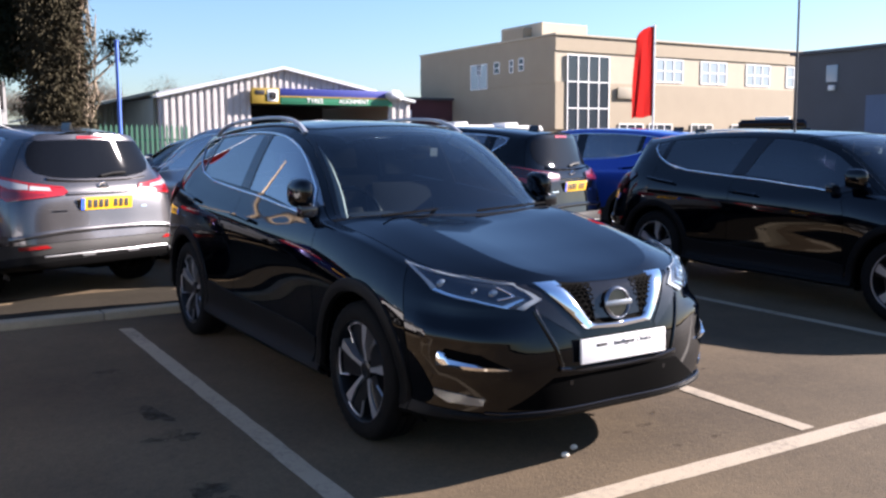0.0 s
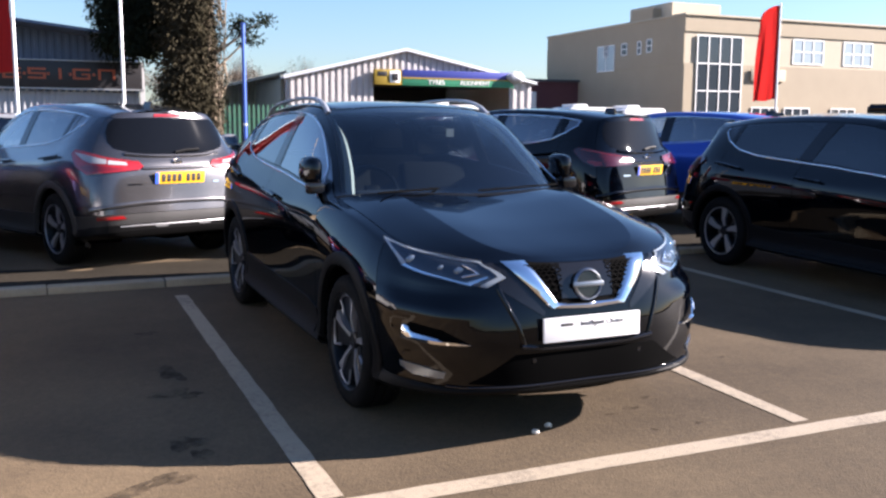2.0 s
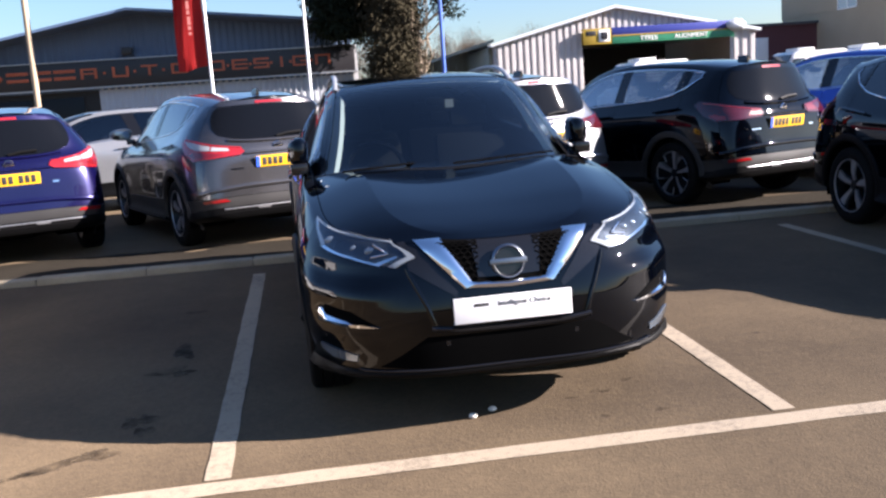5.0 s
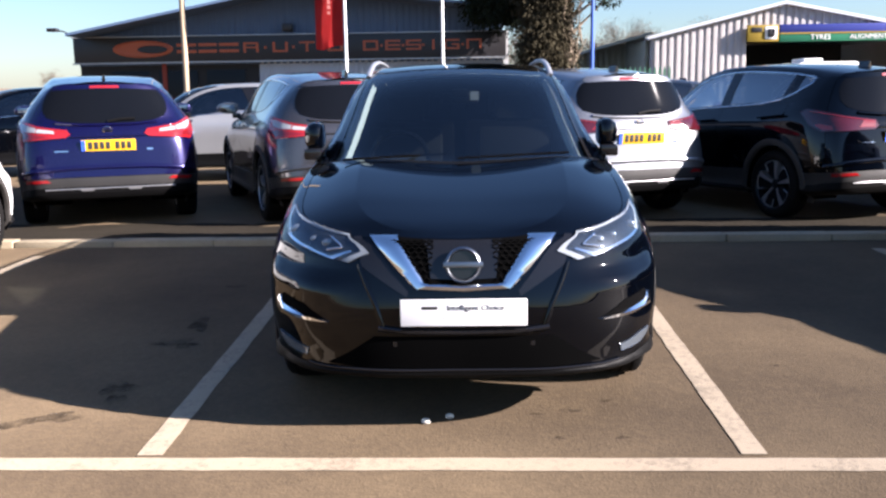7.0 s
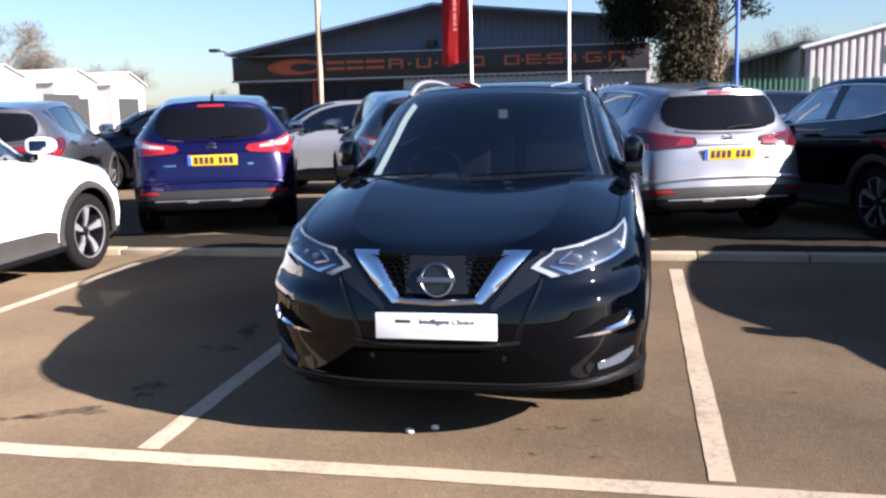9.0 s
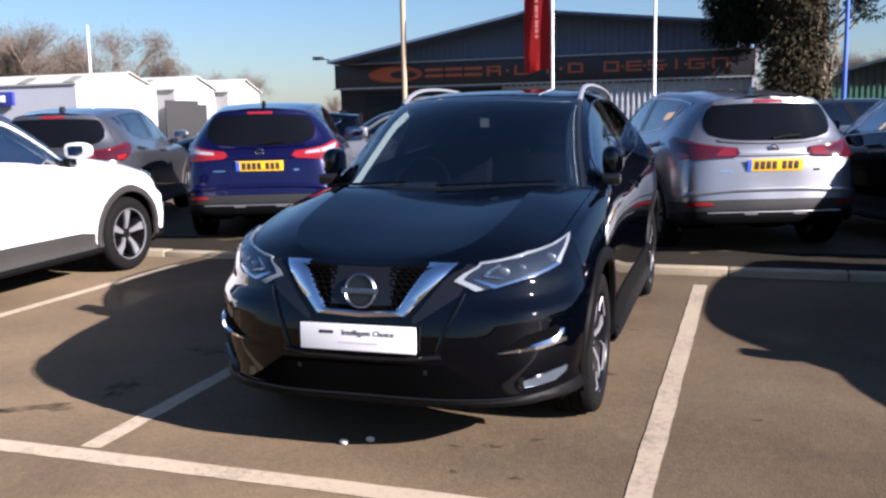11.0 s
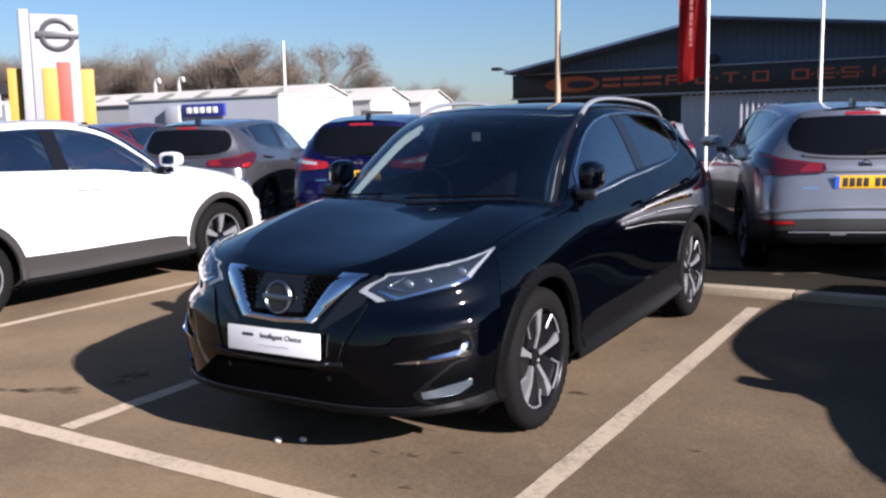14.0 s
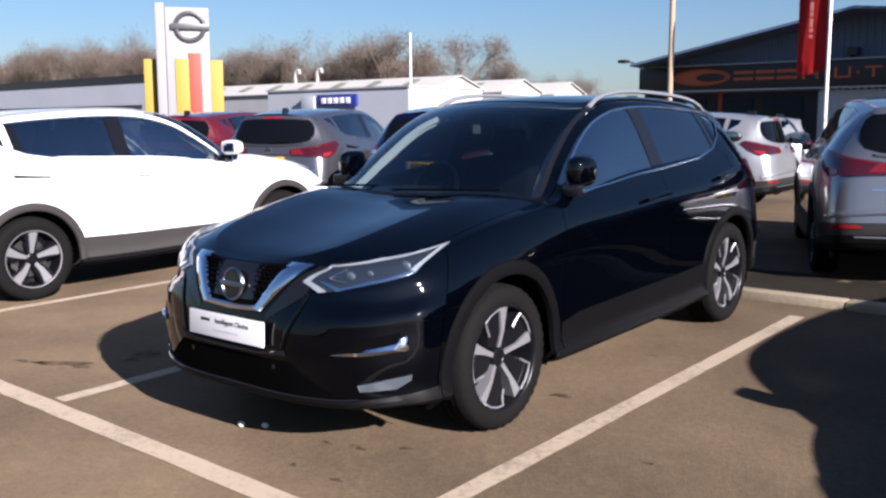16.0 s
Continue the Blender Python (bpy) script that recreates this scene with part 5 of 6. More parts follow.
part("camera_box", boxed(-7.6, -7.2, YF - .5, YF - .1, 4.0, 4.3, .04), BLACK_SIGN, auto)

# palisade fence before it
fence = thing("palisade_fence", "pale galvanised steel palisade fence with pointed pales", "fence")
x = -5.0
while x < .7:
    part("pale", prism(bmesh.new(), [(x, BASE), (x + .065, BASE), (x + .065, 2.06), (x + .0325, 2.22), (x, 2.06)], 29.0, 29.03), PALE_STEEL, fence, smooth=False)
    x += .19
for z in (.5, 1.65):
    part("fence_bar", boxed(-5, .7, 29.03, 29.08, z, z + .06), PALE_STEEL, fence, smooth=False)

# tyre shed
shed = thing("tyre_shed", "pale corrugated steel tyre shed with an open bay", "building")
S0, S1, SA, SY = 7.75, 19.95, 13.3, 36.5
top = gable(S0, SA, S1, 3.62, 4.95)
part("front_wall", corrugated(S0, 11.75, SY, BASE, top, .30, .055), PALE_CLAD, shed, smooth=False)
part("front_wall", corrugated(18.75, S1, SY, BASE, top, .30, .055), PALE_CLAD, shed, smooth=False)
part("front_wall", corrugated(11.75, 18.75, SY, 3.95, top, .30, .055), PALE_CLAD, shed, smooth=False)
part("roof", slab(slab(bmesh.new(), [(S0 - .2, SY - .2, 3.62), (SA, SY - .2, 5.0), (SA, SY + 20, 5.0), (S0 - .2, SY + 20, 3.62)], .08), [(SA, SY - .2, 5.0), (S1 + .2, SY - .2, 3.62), (S1 + .2, SY + 20, 3.62), (SA, SY + 20, 5.0)], .08), PALE_CLAD, shed, smooth=False)
part("verge_trim", sweep(bmesh.new(), [(S0 - .2, SY - .2, 3.58), (SA, SY - .2, 4.96), (S1 + .2, SY - .2, 3.58)], .08, .16, [(0, 0, 1)], 6), GREY_WALL, shed)
for x0, x1 in ((S0, S0 + .15), (S1 - .15, S1)):
    part("side_wall", boxed(x0, x1, SY + .05, SY + 20, BASE, 3.55), PALE_CLAD, shed, smooth=False)
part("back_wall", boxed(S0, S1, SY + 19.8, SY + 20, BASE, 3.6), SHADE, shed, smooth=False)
# Dark sheet added across the bay to stand in for its inner shade.
part("bay_shade_sheet", boxed(11.6, 18.9, SY + 8, SY + 8.1, BASE, 3.6), SHADE, shed, smooth=False)
part("shed_window", boxed(8.9, 9.9, SY - .14, SY - .08, BASE + .1, 1.5, .01), OLD_CLAD, shed)
board = part("sign_board", boxed(13.05, 18.8, SY - .3, SY - .12, 3.70, 4.06, .02), NAVY_SIGN, shed, "navy and green sign board")
part("green_board", boxed(13.05, 18.8, SY - .31, SY - .12, 3.34, 3.69, .02), GREEN_SIGN, board)
part("sign_stripe", boxed(13.05, 18.8, SY - .33, SY - .3, 3.66, 3.72), YELLOW, board)
lettering("sign_word", "TYRES", .30, SIGN_WHITE, board, pose(14.75, SY - .32, 3.51, 90, 0, 0), depth=.01)
lettering("sign_word", "ALIGNMENT", .28, SIGN_WHITE, board, pose(16.75, SY - .32, 3.51, 90, 0, 0), depth=.01)
yb = part("yellow_board", boxed(11.7, 13.0, SY - .34, SY - .12, 3.36, 4.05, .02), YELLOW, board, "yellow sign panel with dark marks")
part("sign_mark", boxed(11.85, 12.3, SY - .36, SY - .33, 3.75, 3.95, .02), BLACK_SIGN, yb)
part("sign_mark", boxed(12.42, 12.92, SY - .36, SY - .33, 3.46, 3.98, .02), SIGN_WHITE, yb)
part("sign_mark", boxed(12.52, 12.82, SY - .38, SY - .35, 3.56, 3.88, .05), BLACK_SIGN, yb)
bm = bmesh.new()
bmesh.ops.create_icosphere(bm, subdivisions=3, radius=1)
for v in bm.verts:
    v.co = Vector((18.85 + v.co.x * .48, SY - .4 + v.co.y * .2, 3.84 + v.co.z * .26)) * 1 + Vector((0, 0, .12 * noise.noise(v.co * 2)))
part("sign_figure", bm, GREY_WALL, board, "pale rounded sign ornament")

lean = thing("lean_to_shed", "weathered low shed beside the tyre workshop", "building")
part("front_wall", corrugated(4.4, 7.7, 42, BASE, lambda x: 3.0 + (x - 4.4) * .22, .3, .05), OLD_CLAD, lean, smooth=False)
part("roof", slab(bmesh.new(), [(4.2, 41.8, 3.0), (7.8, 36.8, 3.9), (7.8, 56, 3.9), (4.2, 56, 3.0)], .12), OLD_CLAD, lean, smooth=False)
part("end_wall", boxed(7.55, 7.7, 36.9, 42, BASE, 3.75), OLD_CLAD, lean, smooth=False)
gf = thing("green_fence", "green-painted steel fence beside the shed", "fence")
for k in range(26):
    x = 3.0 + k * .19
    part("pale", prism(bmesh.new(), [(x, BASE), (x + .09, BASE), (x + .09, 2.2), (x + .045, 2.35), (x, 2.2)], 33.0, 33.03), plain("green_fence_paint", (.03, .12, .075), .6) if k == 0 else bpy.data.materials["green_fence_paint"], gf, smooth=False)
part("fence_bar", boxed(3, 7.9, 33.03, 33.08, 1.7, 1.77), bpy.data.materials["green_fence_paint"], gf, smooth=False)

# maroon block between shed and offices
mar = thing("maroon_building", "low maroon clad building with a white door", "building")
part("wall", boxed(23.0, 36, 48, 60, BASE, 4.35), MAROON, mar, smooth=False)
part("roof", boxed(22.8, 36.2, 47.8, 60.2, 4.35, 4.5), CHARCOAL, mar, smooth=False)
part("door", boxed(25.9, 26.7, 47.94, 48.0, 1.9, 3.7, .01), FRAME_WHITE, mar)
part("wall", boxed(20.6, 23.0, 46, 56, BASE, 3.2), GREY_WALL, mar, smooth=False)

# buff office block
office = thing("office_building", "buff rendered two-storey office block with a glazed stairwell", "building")
OX, OY, OH = 29.8, 37.3, 7.5
part("wall", boxed(OX + .02, 58, OY + .02, 52, 2.3, 4.95), TAN_WALL, office, smooth=False)
part("wall", boxed(OX + .25, 58, OY + .25, 52, BASE, 2.3), TAN_WALL, office, "ground floor", smooth=False)
part("wall", boxed(OX, 58, OY, 52, 6.65, OH), TAN_WALL, office, smooth=False)
part("upper_wall", boxed(OX + .05, 58, OY + .06, 52, 4.95, 6.65), TAN_TRIM, office, smooth=False)
part("side_wall", boxed(OX - .02, OX + .04, OY + .05, 52, 4.9, 6.7), TAN_WALL, office, smooth=False)
part("parapet", boxed(OX - .08, 58, OY - .08, 52, OH, OH + .1), TAN_TRIM, office, smooth=False)
part("roof_plant", boxed(OX + .6, OX + 4, OY + 2, OY + 6, OH + .1, OH + .95, .02), TAN_TRIM, office, smooth=False)
part("roof_plant", boxed(OX - .0, OX + 1.8, OY + 3, OY + 5, OH + .1, OH + .7, .02), TAN_WALL, office, smooth=False)


def office_window(x0, x1, z0, z1, cols, rows, y, pane=PANE_PALE, side=False):
    w = part("window", boxed(x0, x1, y - .012, y + .03, z0, z1), pane, office)
    for k in range(cols + 1):
        x = x0 + (x1 - x0) * k / cols
        part("window_bar", boxed(x - .03, x + .03, y - .035, y - .010, z0, z1), FRAME_WHITE, w, smooth=False)
    for k in range(rows + 1):
        z = z0 + (z1 - z0) * k / rows
        part("window_bar", boxed(x0, x1, y - .033, y - .011, z - .03, z + .03), FRAME_WHITE, w, smooth=False)
    if side:
        w.matrix_basis = pose(OX, OY, 0, 0, 0, -90) @ pose(-OX, -OY, 0)
    return w


office_window(30.65, 33.75, BASE + .4, 6.45, 4, 4, OY, PANE)
for x in (37.5, 41.4, 45.6, 49.6, 53.6):
    office_window(x, x + 2.3, 5.15, 6.5, 3, 2, OY + .06)
for x in (34.6, 37.0, 40.6, 44.3, 48.0):
    office_window(x, x + 1.9, 1.5, 2.62, 3, 1, OY, PANE)
for y, w, z0, z1 in ((40.2, .45, 5.75, 6.45), (41.2, .35, 5.7, 6.4), (42.6, .55, 5.75, 6.4), (44.6, .4, 5.75, 6.4)):
    office_window(OX - (y - OY) - w, OX - (y - OY), z0, z1, 1, 2, OY - .025, PANE, True)
office_window(OX - 8.4, OX - 6.6, 4.9, 6.4, 2, 1, OY - .025, PANE_PALE, True)
part("name_board", boxed(34.4, 36.9, OY - .1, OY - .02, 4.1, 4.75, .02), TAN_TRIM, office, "pale blank name board")

char = thing("charcoal_building", "charcoal clad industrial unit with a small window", "building")
part("wall", boxed(36.0, 52, 4, 26.4, BASE, 5.7), CHARCOAL, char, smooth=False)
part("roof_edge", boxed(35.85, 52, 3.8, 26.6, 5.7, 5.85), CHARCOAL, char, smooth=False)
part("window", boxed(35.93, 36.0, 24.0, 24.6, 4.3, 5.1, .02), PANE_PALE, char)
part("wall_lamp", boxed(35.8, 36.0, 24.1, 24.4, 3.9, 4.15, .05), SIGN_WHITE, char)
part("shutter", boxed(35.95, 36.0, 18.5, 22.5, BASE, 3.6), DARK_CLAD, char, smooth=False)


# ---- white works with the gable ends, and the dealer's signs ----
works = thing("white_works", "long white-clad works with three gabled bays", "building")
for k, (WX, yr, zr, half) in enumerate(((-42.5, 53.9, 5.25, 3.0), (-40.6, 59.7, 5.1, 2.8), (-39.4, 65.0, 5.0, 2.5))):
    ze = zr - 1.0
    west = WX - 46
    bm = bmesh.new()
    v = [bm.verts.new(p) for p in ((WX, yr - half, BASE), (WX, yr + half, BASE), (WX, yr + half, ze), (WX, yr, zr), (WX, yr - half, ze))]
    w = [bm.verts.new((west, p.co.y, p.co.z)) for p in v]
    bm.faces.new(v)
    bm.faces.new(w[::-1])
    for i in range(5):
        bm.faces.new((v[i], v[(i + 1) % 5], w[(i + 1) % 5], w[i]))
    bmesh.ops.recalc_face_normals(bm, faces=bm.faces[:])
    part("bay", bm, WHITE_CLAD, works, smooth=False)
    rf = slab(bmesh.new(), [(west, yr - half - .2, ze - .02), (WX + .25, yr - half - .2, ze - .02), (WX + .25, yr, zr + .06), (west, yr, zr + .06)], .07)
    slab(rf, [(west, yr, zr + .06), (WX + .25, yr, zr + .06), (WX + .25, yr + half + .2, ze - .02), (west, yr + half + .2, ze - .02)], .07)
    roof = part("roof", rf, CREAM_ROOF, works, smooth=False)
    for j in range(7):
        x = WX - 3 - j * 4.2
        t = .35
        part("rooflight", slab(bmesh.new(), [(x - .9, yr - half * .75, ze + .25 * 1.15 + .10), (x, yr - half * .75, ze + .25 * 1.15 + .10), (x, yr - half * .35, ze + .65 * 1.15 + .10), (x - .9, yr - half * .35, ze + .65 * 1.15 + .10)], .02), OLD_CLAD, roof, smooth=False)
    # Solid slab; the doorway's inner shade is put into its colour.
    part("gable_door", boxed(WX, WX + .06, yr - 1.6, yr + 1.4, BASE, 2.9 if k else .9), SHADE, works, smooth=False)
part("front_block", boxed(-52, -37.6, 42.6, 50.5, BASE, 3.95), GREY_WALL, works, "pale grey showroom front", smooth=False)
part("block_edge", boxed(-52.1, -37.5, 42.5, 50.6, 3.95, 4.05), WHITE_CLAD, works, smooth=False)
nb = part("name_board", boxed(-46.2, -42.2, 42.3, 42.5, 2.75, 3.6, .02), NAVY_SIGN, works, "navy sign with pale marks")
for k in range(5):
    part("sign_mark", boxed(-45.7 + k * .62, -45.25 + k * .62, 42.24, 42.29, 2.97, 3.38, .03), SIGN_WHITE, nb)
part("wall_box", boxed(-47.8, -46.4, 42.2, 42.5, 2.3, 3.5, .02), GREY_WALL, works)
for x in (-62, -59):
    part("roof_vent", sweep(bmesh.new(), [(x, 54, 5.0), (x, 54, 6.1), (x + .15, 54, 6.4), (x + .5, 54, 6.45), (x + .65, 54, 6.1)], .3, .3, [(0, 1, 0)], 8), WHITE_CLAD, works)
gw = part("gable_window", boxed(-42.5, -42.42, 52.9, 55.6, 2.1, 2.8, .01), PANE, works)
for y in (52.9, 53.8, 54.7, 55.55):
    part("window_bar", boxed(-42.42, -42.38, y - .04, y + .06, 2.1, 2.8), FRAME_WHITE, gw, smooth=False)
part("wall_lamp", boxed(-42.5, -42.2, 50.7, 51.5, 3.25, 3.5, .05), BLACK_SIGN, works)
part("loading_door", boxed(-40.6, -40.52, 55.6, 59.9, BASE, 3.2, .01), SHADE, works)
mast = thing("white_mast", "tall thin white mast above the works", "mast")
part("mast_tube", lathe(bmesh.new(), [(BASE, .06), (4, .05), (5.75, .035)], "z", 10, (-26.1, 30.1, 0)), POLE_WHITE, mast)

low = thing("grey_showroom", "low grey showroom with a dark roof edge", "building")
part("wall", boxed(-85, -41.5, 26, 29, BASE, 3.2), GREY_WALL, low, smooth=False)
part("roof_edge", boxed(-85.3, -41.4, 25.7, 29.2, 3.75, 4.25), BLACK_SIGN, low, smooth=False)
part("fascia", boxed(-85, -41.44, 25.62, 25.72, 2.6, 3.75), GREY_WALL, low, smooth=False)

totem = thing("dealer_totem", "tall white pylon sign with a round badge and coloured panels", "sign")
tm = pose(-22.2, 15.0, 0, 0, 0, 57) @ Matrix.Diagonal((1.2, 1.2, 1.17, 1))
totem.matrix_basis = tm
part("pylon", boxed(-.66, .66, -.16, .16, gz(9), 4.42, .04), PYLON, totem, "white pylon")
part("pylon_edge", boxed(-.72, -.48, -.20, .20, gz(9), 4.52, .03), PYLON, totem)
part("pylon_groove", boxed(-.50, -.46, -.175, -.14, gz(9), 4.42), BLACK_SIGN, totem, smooth=False)
rg = lathe(bmesh.new(), [(-.02, .30), (-.06, .31), (-.08, .36), (-.06, .42), (-.02, .43), (-.02, .30)], "y", 36)
add_box(rg, -.50, .50, -.09, -.03, -.08, .08, .02)
rd = part("round_badge", rg, BADGE_GREY, totem, "grey ring badge with a bar")
rd.matrix_basis = pose(.16, -.16, 3.9)
part("orange_panel", boxed(.1, .42, -.20, -.15, gz(9), 3.2, .01), RED_PANEL, totem)
part("yellow_panel", boxed(-.25, .1, -.195, -.15, gz(9), 3.05, .01), YELLOW, totem)
for x0, x1, m in ((-1.05, -.72, YELLOW), (.66, 1.0, YELLOW)):
    part("side_panel", boxed(x0, x1, .2, .3, gz(9), 3.05, .01), m, totem)


# ---- poles and flags ----
def pole(name, label, x, y, tall, r0, r1, mat, head=None):
    p = thing(name, label, "pole", m=pose(x, y, gz(y)))
    part("shaft", lathe(bmesh.new(), [(0, r0 * 1.6), (.12, r0 * 1.6), (.14, r0), (tall, r1)], "z", 14), mat, p)
    part("cap", lathe(bmesh.new(), [(tall, r1 * 1.2), (tall + .03, r1 * 1.3), (tall + .06, .002)], "z", 12), mat, p)
    part("collar", lathe(bmesh.new(), [(1.35, r0 * 1.25), (1.42, r0 * 1.25)], "z", 12), STEEL, p)
    return p


def flag(x, y, lean, seed, top=5.37, foot=2.36, print_on=True):
    """A tall feather banner on its pole, its cloth hanging in upright folds."""
    f = pole("flag_pole", "white pole carrying a tall red feather banner", x, y, 6.4 if top > 5 else top + .02, .035, .028, POLE_WHITE)
    bm, rows = bmesh.new(), []
    n, w = 36, 14
    for i in range(n + 1):
        h = i / n
        z = foot + (top - foot) * h
        wide = .64 * (1 - .18 * h ** 2) * (1 if h < .86 else math.sqrt(max(1 - ((h - .86) / .145) ** 2, .01)))
        row = []
        for j in range(w + 1):
            u = j / w
            fold = (.055 * math.sin(9 * u + 1.1 * math.sin(1.7 * z + seed) + seed) + .03 * math.sin(17 * u + 1.3 * z)) * u * (1.15 - h * .5)
            sag = -.10 * u * (1 - h) + .04 * u * math.sin(7 * u + seed) * (1 - h)
            row.append(bm.verts.new((-.04 - wide * u * math.cos(lean), wide * u * math.sin(lean) + fold, z + sag)))
        rows.append(row)
    for a, b in zip(rows, rows[1:]):
        for j in range(w):
            bm.faces.new((a[j], a[j + 1], b[j + 1], b[j]))
    bmesh.ops.solidify(bm, geom=bm.faces[:], thickness=.004)
    part("banner", bm, FLAG, f, "red cloth banner hanging in folds")
    if print_on:
        for k in range(15):
            z = 3.0 + k * .105
            part("banner_mark", boxed(-.36, -.30, -.095, -.085, z, z + .06 + .02 * (k % 3)), FLAG_MARK, f)
    return f


flag(-2.66, 16.4, .15, 0)
flag(17.8, 17.7, .85, 2, 4.9, 2.2, False)
pole("flag_pole", "bare white flag pole in the yard", -.6, 17.4, 6.6, .035, .028, POLE_WHITE)
pole("lamp_post", "tan wooden lamp post in the yard", -6.45, 17.3, 7.5, .07, .055, POLE_TAN)
pole("lamp_post", "thin grey lamp post by the far units", 17.6, 12.4, 8.0, .032, .026, BADGE_GREY)
pole("sign_post", "plain blue steel post before the shed", 4.1, 27.8, 4.7, .065, .065, POLE_BLUE)


# ---- vans ----
def van(x, y, turn, paint, label, roof=None):
    v = thing("panel_van", label, "van", "vans in the yard", pose(x, y, gz(9), 0, 0, turn) @ Matrix.Diagonal((.62 if y > 25 else 1, 1, 1.09 if y > 25 else 1, 1)))
    side = [(-2.5, .35), (2.3, .35), (2.45, .9), (1.75, 1.15), (1.1, 1.92), (.8, 2.0), (-2.35, 2.0), (-2.5, 1.85)]
    bm = prism(bmesh.new(), side, -.92, .92)
    bmesh.ops.bevel(bm, geom=bm.edges[:], offset=.06, segments=2, affect="EDGES")
    part("body", bm, paint, v)
    part("windscreen", prism(bmesh.new(), [(1.72, 1.2), (1.76, 1.2), (1.18, 1.9), (1.12, 1.9)], -.78, .78), PANE, v)
    part("roof_box", boxed(-.6, .5, -.5, .5, 2.0, 2.12, .04), roof or paint, v)
    for a in (-1.6, 1.55):
        for s in (1, -1):
            part("tyre", lathe(bmesh.new(), [(-.1, .2), (-.1, .32), (.1, .32), (.1, .2)], "y", 24, (a, s * .85, .32)), RUBBER, v)
    for s in (1, -1):
        part("door_window", boxed(.45, 1.2, s * .925 - .01, s * .925 + .01, 1.2, 1.75, .03), PANE, v)
    return v


van(12.0, 30.0, 185, WHITE_PAINT, "white panel van behind the parked cars")
van(18.6, 30.3, 178, WHITE_PAINT, "white panel van in the yard")
van(21.6, 30.8, 182, WHITE_PAINT, "second white panel van by the tyre shed")
van(20.9, 15.7, 38, BLACK_PAINT, "black utility vehicle with a pale roof rack", SIGN_WHITE)


# ---- trees ----
def add_limb(bm, a, b, r0, r1, sides=5):
    d = (b - a).normalized()
    u = d.orthogonal().normalized()
    w = d.cross(u)
    rings = [[bm.verts.new(p + (u * math.cos(2 * math.pi * k / sides) + w * math.sin(2 * math.pi * k / sides)) * r) for k in range(sides)] for p, r in ((a, r0), (b, r1))]
    for k in range(sides):
        bm.faces.new((rings[0][k], rings[0][(k + 1) % sides], rings[1][(k + 1) % sides], rings[1][k]))


def add_spray(bm, rnd, centre, size, count, blade, droop=.3, slim=1.0):
    """A clump of small pointed leaf blades round a point."""
    for _ in range(count):
        d = Vector((rnd.gauss(0, 1), rnd.gauss(0, 1), rnd.gauss(0, 1)))
        p = centre + Vector((d.x * size.x, d.y * size.y, d.z * size.z)) * .55
        way = (d.normalized() + Vector((0, 0, -droop))).normalized()
        side = way.orthogonal().normalized()
        side = Matrix.Rotation(rnd.uniform(0, 6.28), 3, way) @ side
        l, w = blade * rnd.uniform(.7, 1.5), blade * rnd.uniform(.25, .45) * slim
        a, b, c, e = p, p + way * l * .5 + side * w, p + way * l, p + way * l * .5 - side * w
        bm.faces.new([bm.verts.new(q) for q in (a, b, c, e)])


def conifer(x, y, label, spread, foot, tall, mat, trunks, seed, count, lean=0.0, blade=.10, strips=0, aside=0.0):
    """A ragged evergreen: shaggy stems hung with strips of bark, limbs, and a crown of fine leaf clumps."""
    rnd = random.Random(seed)
    t = thing("evergreen_tree", label, "tree", m=pose(x, y, BASE))
    bm = bmesh.new()
    for dx, top in trunks:
        pts = [Vector((dx + lean * k / 7 + rnd.uniform(-.10, .10), rnd.uniform(-.12, .12), top * k / 7)) for k in range(8)]
        for k in range(7):
            add_limb(bm, pts[k], pts[k + 1], .24 * (1 - k / 9), .24 * (1 - (k + 1) / 9), 9)
        for k in range(14):
            z = rnd.uniform(.25, .9) * top
            a = Vector((dx + lean * z / top, 0, z))
            w = rnd.uniform(0, 6.28)
            add_limb(bm, a, a + Vector((math.cos(w) * spread * .6, math.sin(w) * spread * .6, rnd.uniform(.2, .9))), .06, .015, 5)
        for k in range(strips):
            z, w, out = rnd.uniform(.2, top - 1.6), rnd.uniform(0, 6.28), rnd.uniform(.12, .5)
            a = Vector((dx + lean * z / top + math.cos(w) * out, math.sin(w) * out, z))
            add_limb(bm, a, a + Vector((rnd.gauss(0, .13), rnd.gauss(0, .13), rnd.uniform(.6, 1.8))), rnd.uniform(.015, .045), .008, 5)
    part("trunk", bm, BARK, t, "shaggy brown trunk and limbs")
    bm = bmesh.new()
    for k in range(count):
        z = rnd.uniform(foot, tall)
        f = (z - foot) / (tall - foot)
        wide = spread * (1 - .35 * abs(f - .45) ** 1.5) * rnd.uniform(.15, 1.0)
        a = rnd.uniform(0, 6.28)
        dx = rnd.choice(trunks)[0]
        add_spray(bm, rnd, Vector((dx + aside + lean * z / tall + math.cos(a) * wide, math.sin(a) * wide, z)), Vector((.26, .26, .5)), 90, blade, .9, .6)
    part("crown", bm, mat, t, "ragged dark crown" if mat is FOLIAGE else "dry olive-brown foliage", smooth=False)
    return t


conifer(1.0, 32.8, "dark dense evergreen tree overhanging the workshop", 1.5, 4.3, 10.5, FOLIAGE, ((2.0, 9.5), (2.4, 9.0)), 4, 1150, blade=.15, aside=-1.9)
ivy = conifer(2.6, 31.0, "shaggy ivy-clad tree with dry brown foliage", 1.0, .8, 10.0, DRY_FOLIAGE, ((.72, 9.6), (1.0, 9.8)), 9, 620, .1, .14, 90, -.75)
rnd = random.Random(12)
bm = bmesh.new()
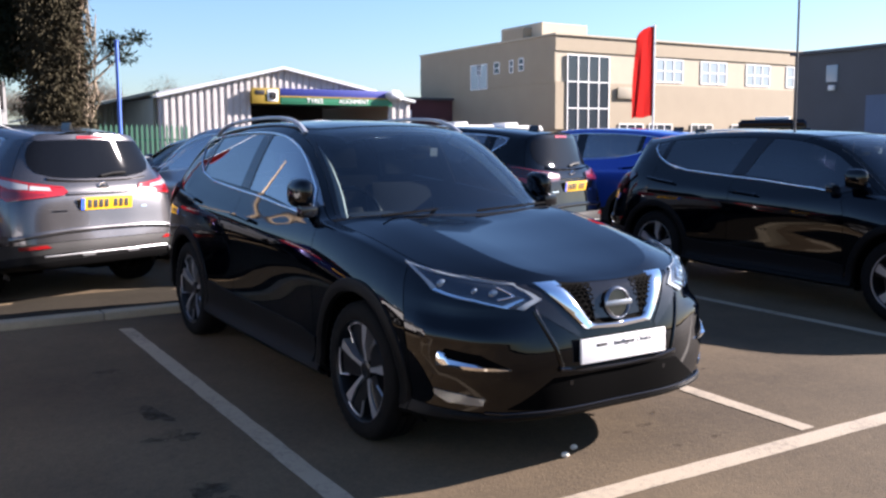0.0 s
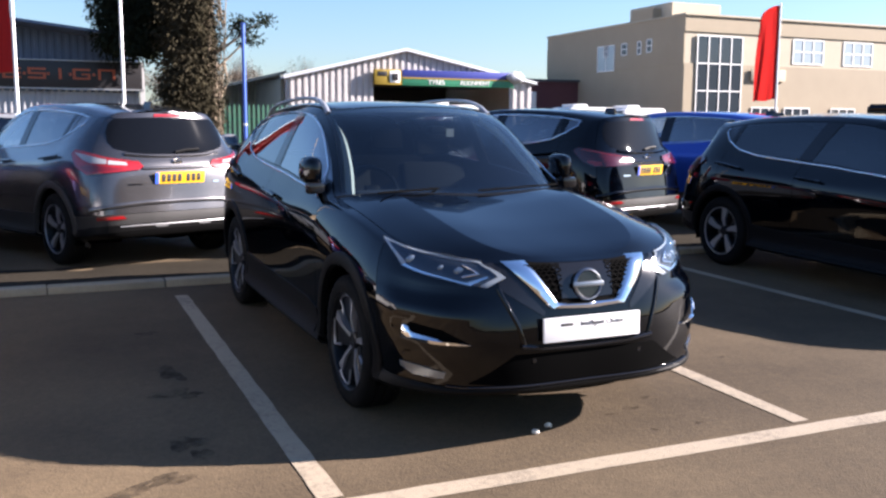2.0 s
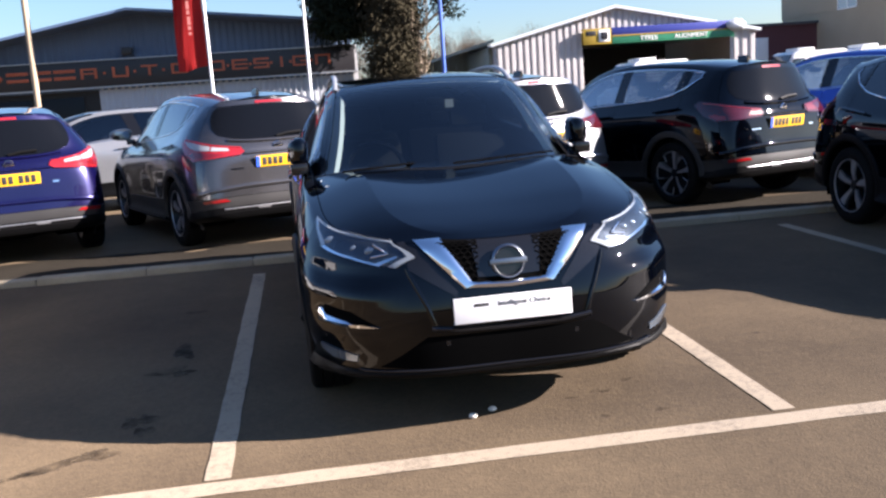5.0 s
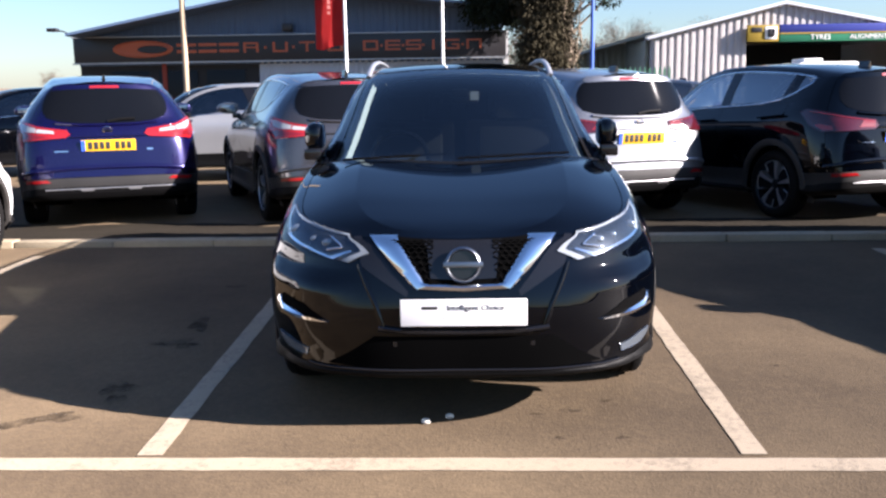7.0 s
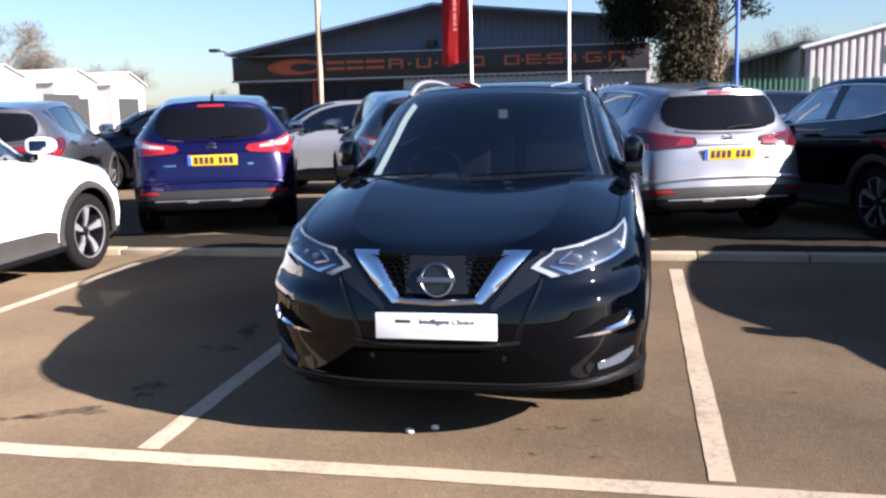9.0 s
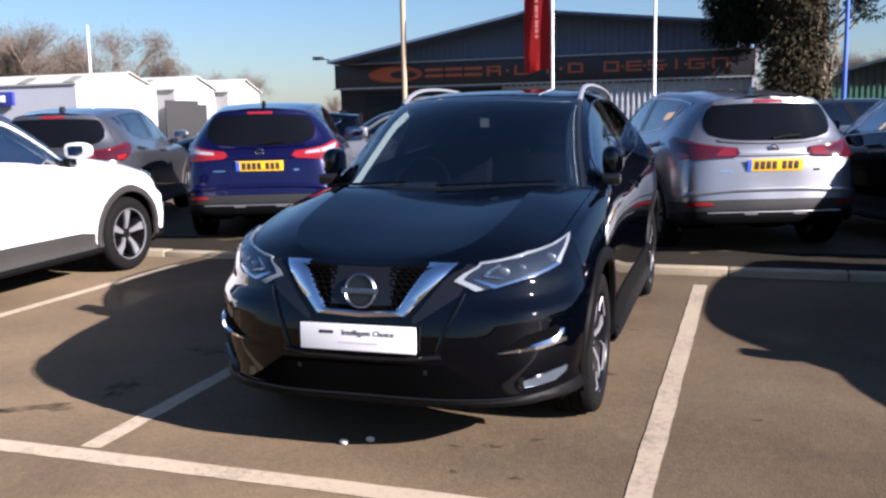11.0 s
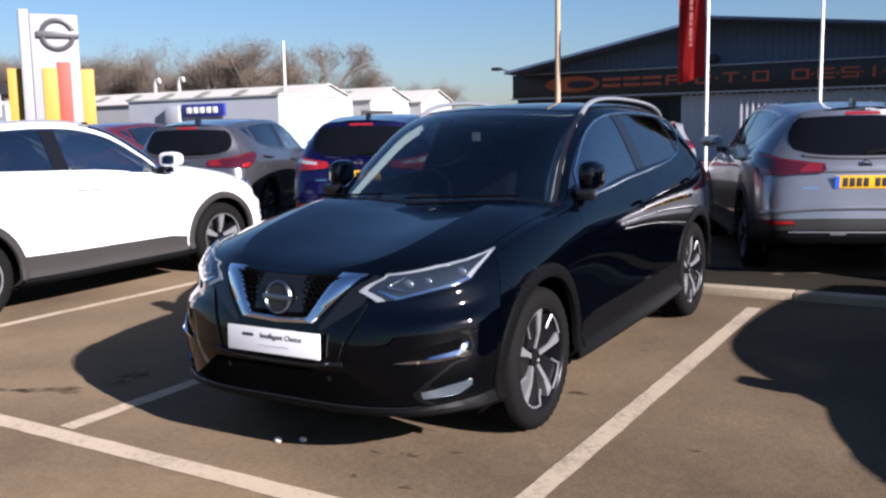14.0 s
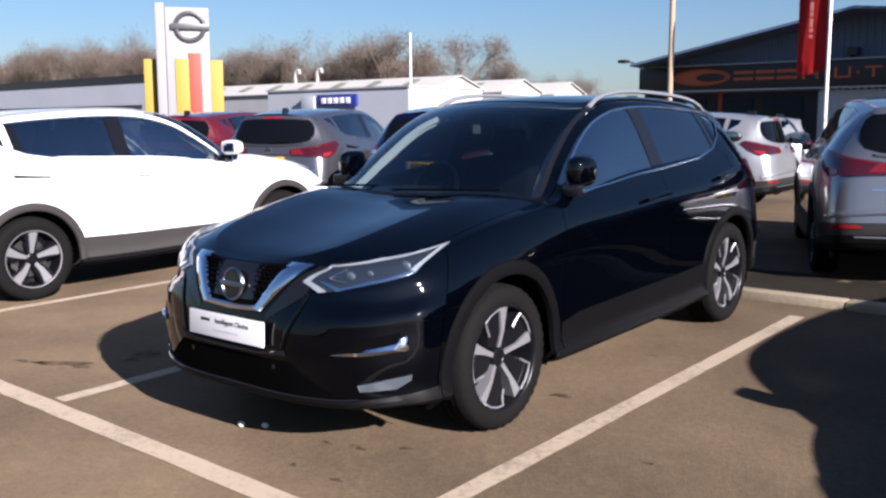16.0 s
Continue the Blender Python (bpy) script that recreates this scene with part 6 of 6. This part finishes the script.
for tip in ((2.4, 0, 4.6), (2.0, .2, 5.1), (2.8, -.1, 5.2), (1.7, 0, 3.2)):
    add_limb(bm, Vector((.95, 0, tip[2] - 1.4)), Vector(tip), .07, .02, 6)
part("side_branch", bm, BARK, ivy)
bm = bmesh.new()
for tip in ((2.4, 0, 4.5), (2.0, .2, 5.1), (2.8, -.1, 5.2), (2.25, 0, 5.0)):
    for k in range(4):
        add_spray(bm, rnd, Vector(tip) + Vector((rnd.gauss(0, .2), rnd.gauss(0, .2), rnd.gauss(0, .12))), Vector((.2, .2, .14)), 60, .14, .3, .6)
for z in (1.4, 2.2, 2.9):
    add_spray(bm, rnd, Vector((1.25, 0, z)), Vector((.22, .2, .1)), 50, .16, .2, .4)
part("branch_leaves", bm, FOLIAGE, ivy, smooth=False)


def bare_trees(name, label, spots, seed):
    """Leafless trees far off: trunks, limbs and a haze of fine twigs."""
    rnd = random.Random(seed)
    bm = bmesh.new()
    r0 = [10.0]
    def grow(p, way, length, r, depth):
        q = p + way * length
        add_limb(bm, p, q, r, r * .6, 3 if depth < 3 else 5)
        if depth == 0:
            add_spray(bm, rnd, q, Vector((1, 1, .9)) * r0[0] * .055, 22, r0[0] * .026, -.9, .13)
            return
        for _ in range(4 if depth > 1 else 5):
            w = (way + Vector((rnd.gauss(0, .5), rnd.gauss(0, .5), rnd.gauss(.12, .3)))).normalized()
            grow(p + way * length * rnd.uniform(.55, 1), w, length * rnd.uniform(.5, .8), r * .5, depth - 1)
    for x, y, h in spots:
        r0[0] = h
        grow(Vector((x, y, BASE)), Vector((rnd.gauss(0, .06), rnd.gauss(0, .06), 1)).normalized(), h * .36, h * .02, 4)
    return tagged(part(name, bm, TWIG, smooth=False), label, "trees", kind="stuff")


rnd = random.Random(3)
spots = [(-172 + k * 2.2 + rnd.uniform(-1, 1), 88 + rnd.uniform(-6, 12), rnd.uniform(12.5, 15.5) * (1.25 if k < 16 else 1.05 if k < 40 else .95)) for k in range(-18, 46)]
spots += [(-56 + k * 1.8, 88 + rnd.uniform(-2, 2), rnd.uniform(7, 8.5)) for k in range(3)]
bare_trees("bare_woodland", "leafless brown winter woodland beyond the works", spots, 5)
bare_trees("bare_woodland", "pale leafless trees beyond the sheds", [(-44 + k * 2.6, 95 + rnd.uniform(-5, 5), rnd.uniform(4.4, 6.0)) for k in range(12)] + [(8 + k * 3.2, 105 + rnd.uniform(-5, 5), rnd.uniform(9, 11)) for k in range(9)], 6)
bare_trees("bare_tree", "single tall leafless tree above the works roof", [(-63.4, 80, 15.4)], 8)

# plain hedge of distance all round, behind everything
hz = bmesh.new()
ring = []
for k in range(120):
    a = 2 * math.pi * k / 120
    h = 4.5 + 1.6 * noise.noise(Vector((k * .35, 0, 0))) + .8 * noise.noise(Vector((k * 1.3, 5, 0)))
    ring.append([hz.verts.new((r * math.cos(a), r * math.sin(a), z)) for r, z in ((260, BASE - .2), (262, h), (270, h - .6))])
for a, b in zip(ring, ring[1:] + ring[:1]):
    for i in range(2):
        hz.faces.new((a[i], b[i], b[i + 1], a[i + 1]))
tagged(part("backdrop", hz, TWIG), "distant low belt of brown trees", "backdrop", kind="structure")
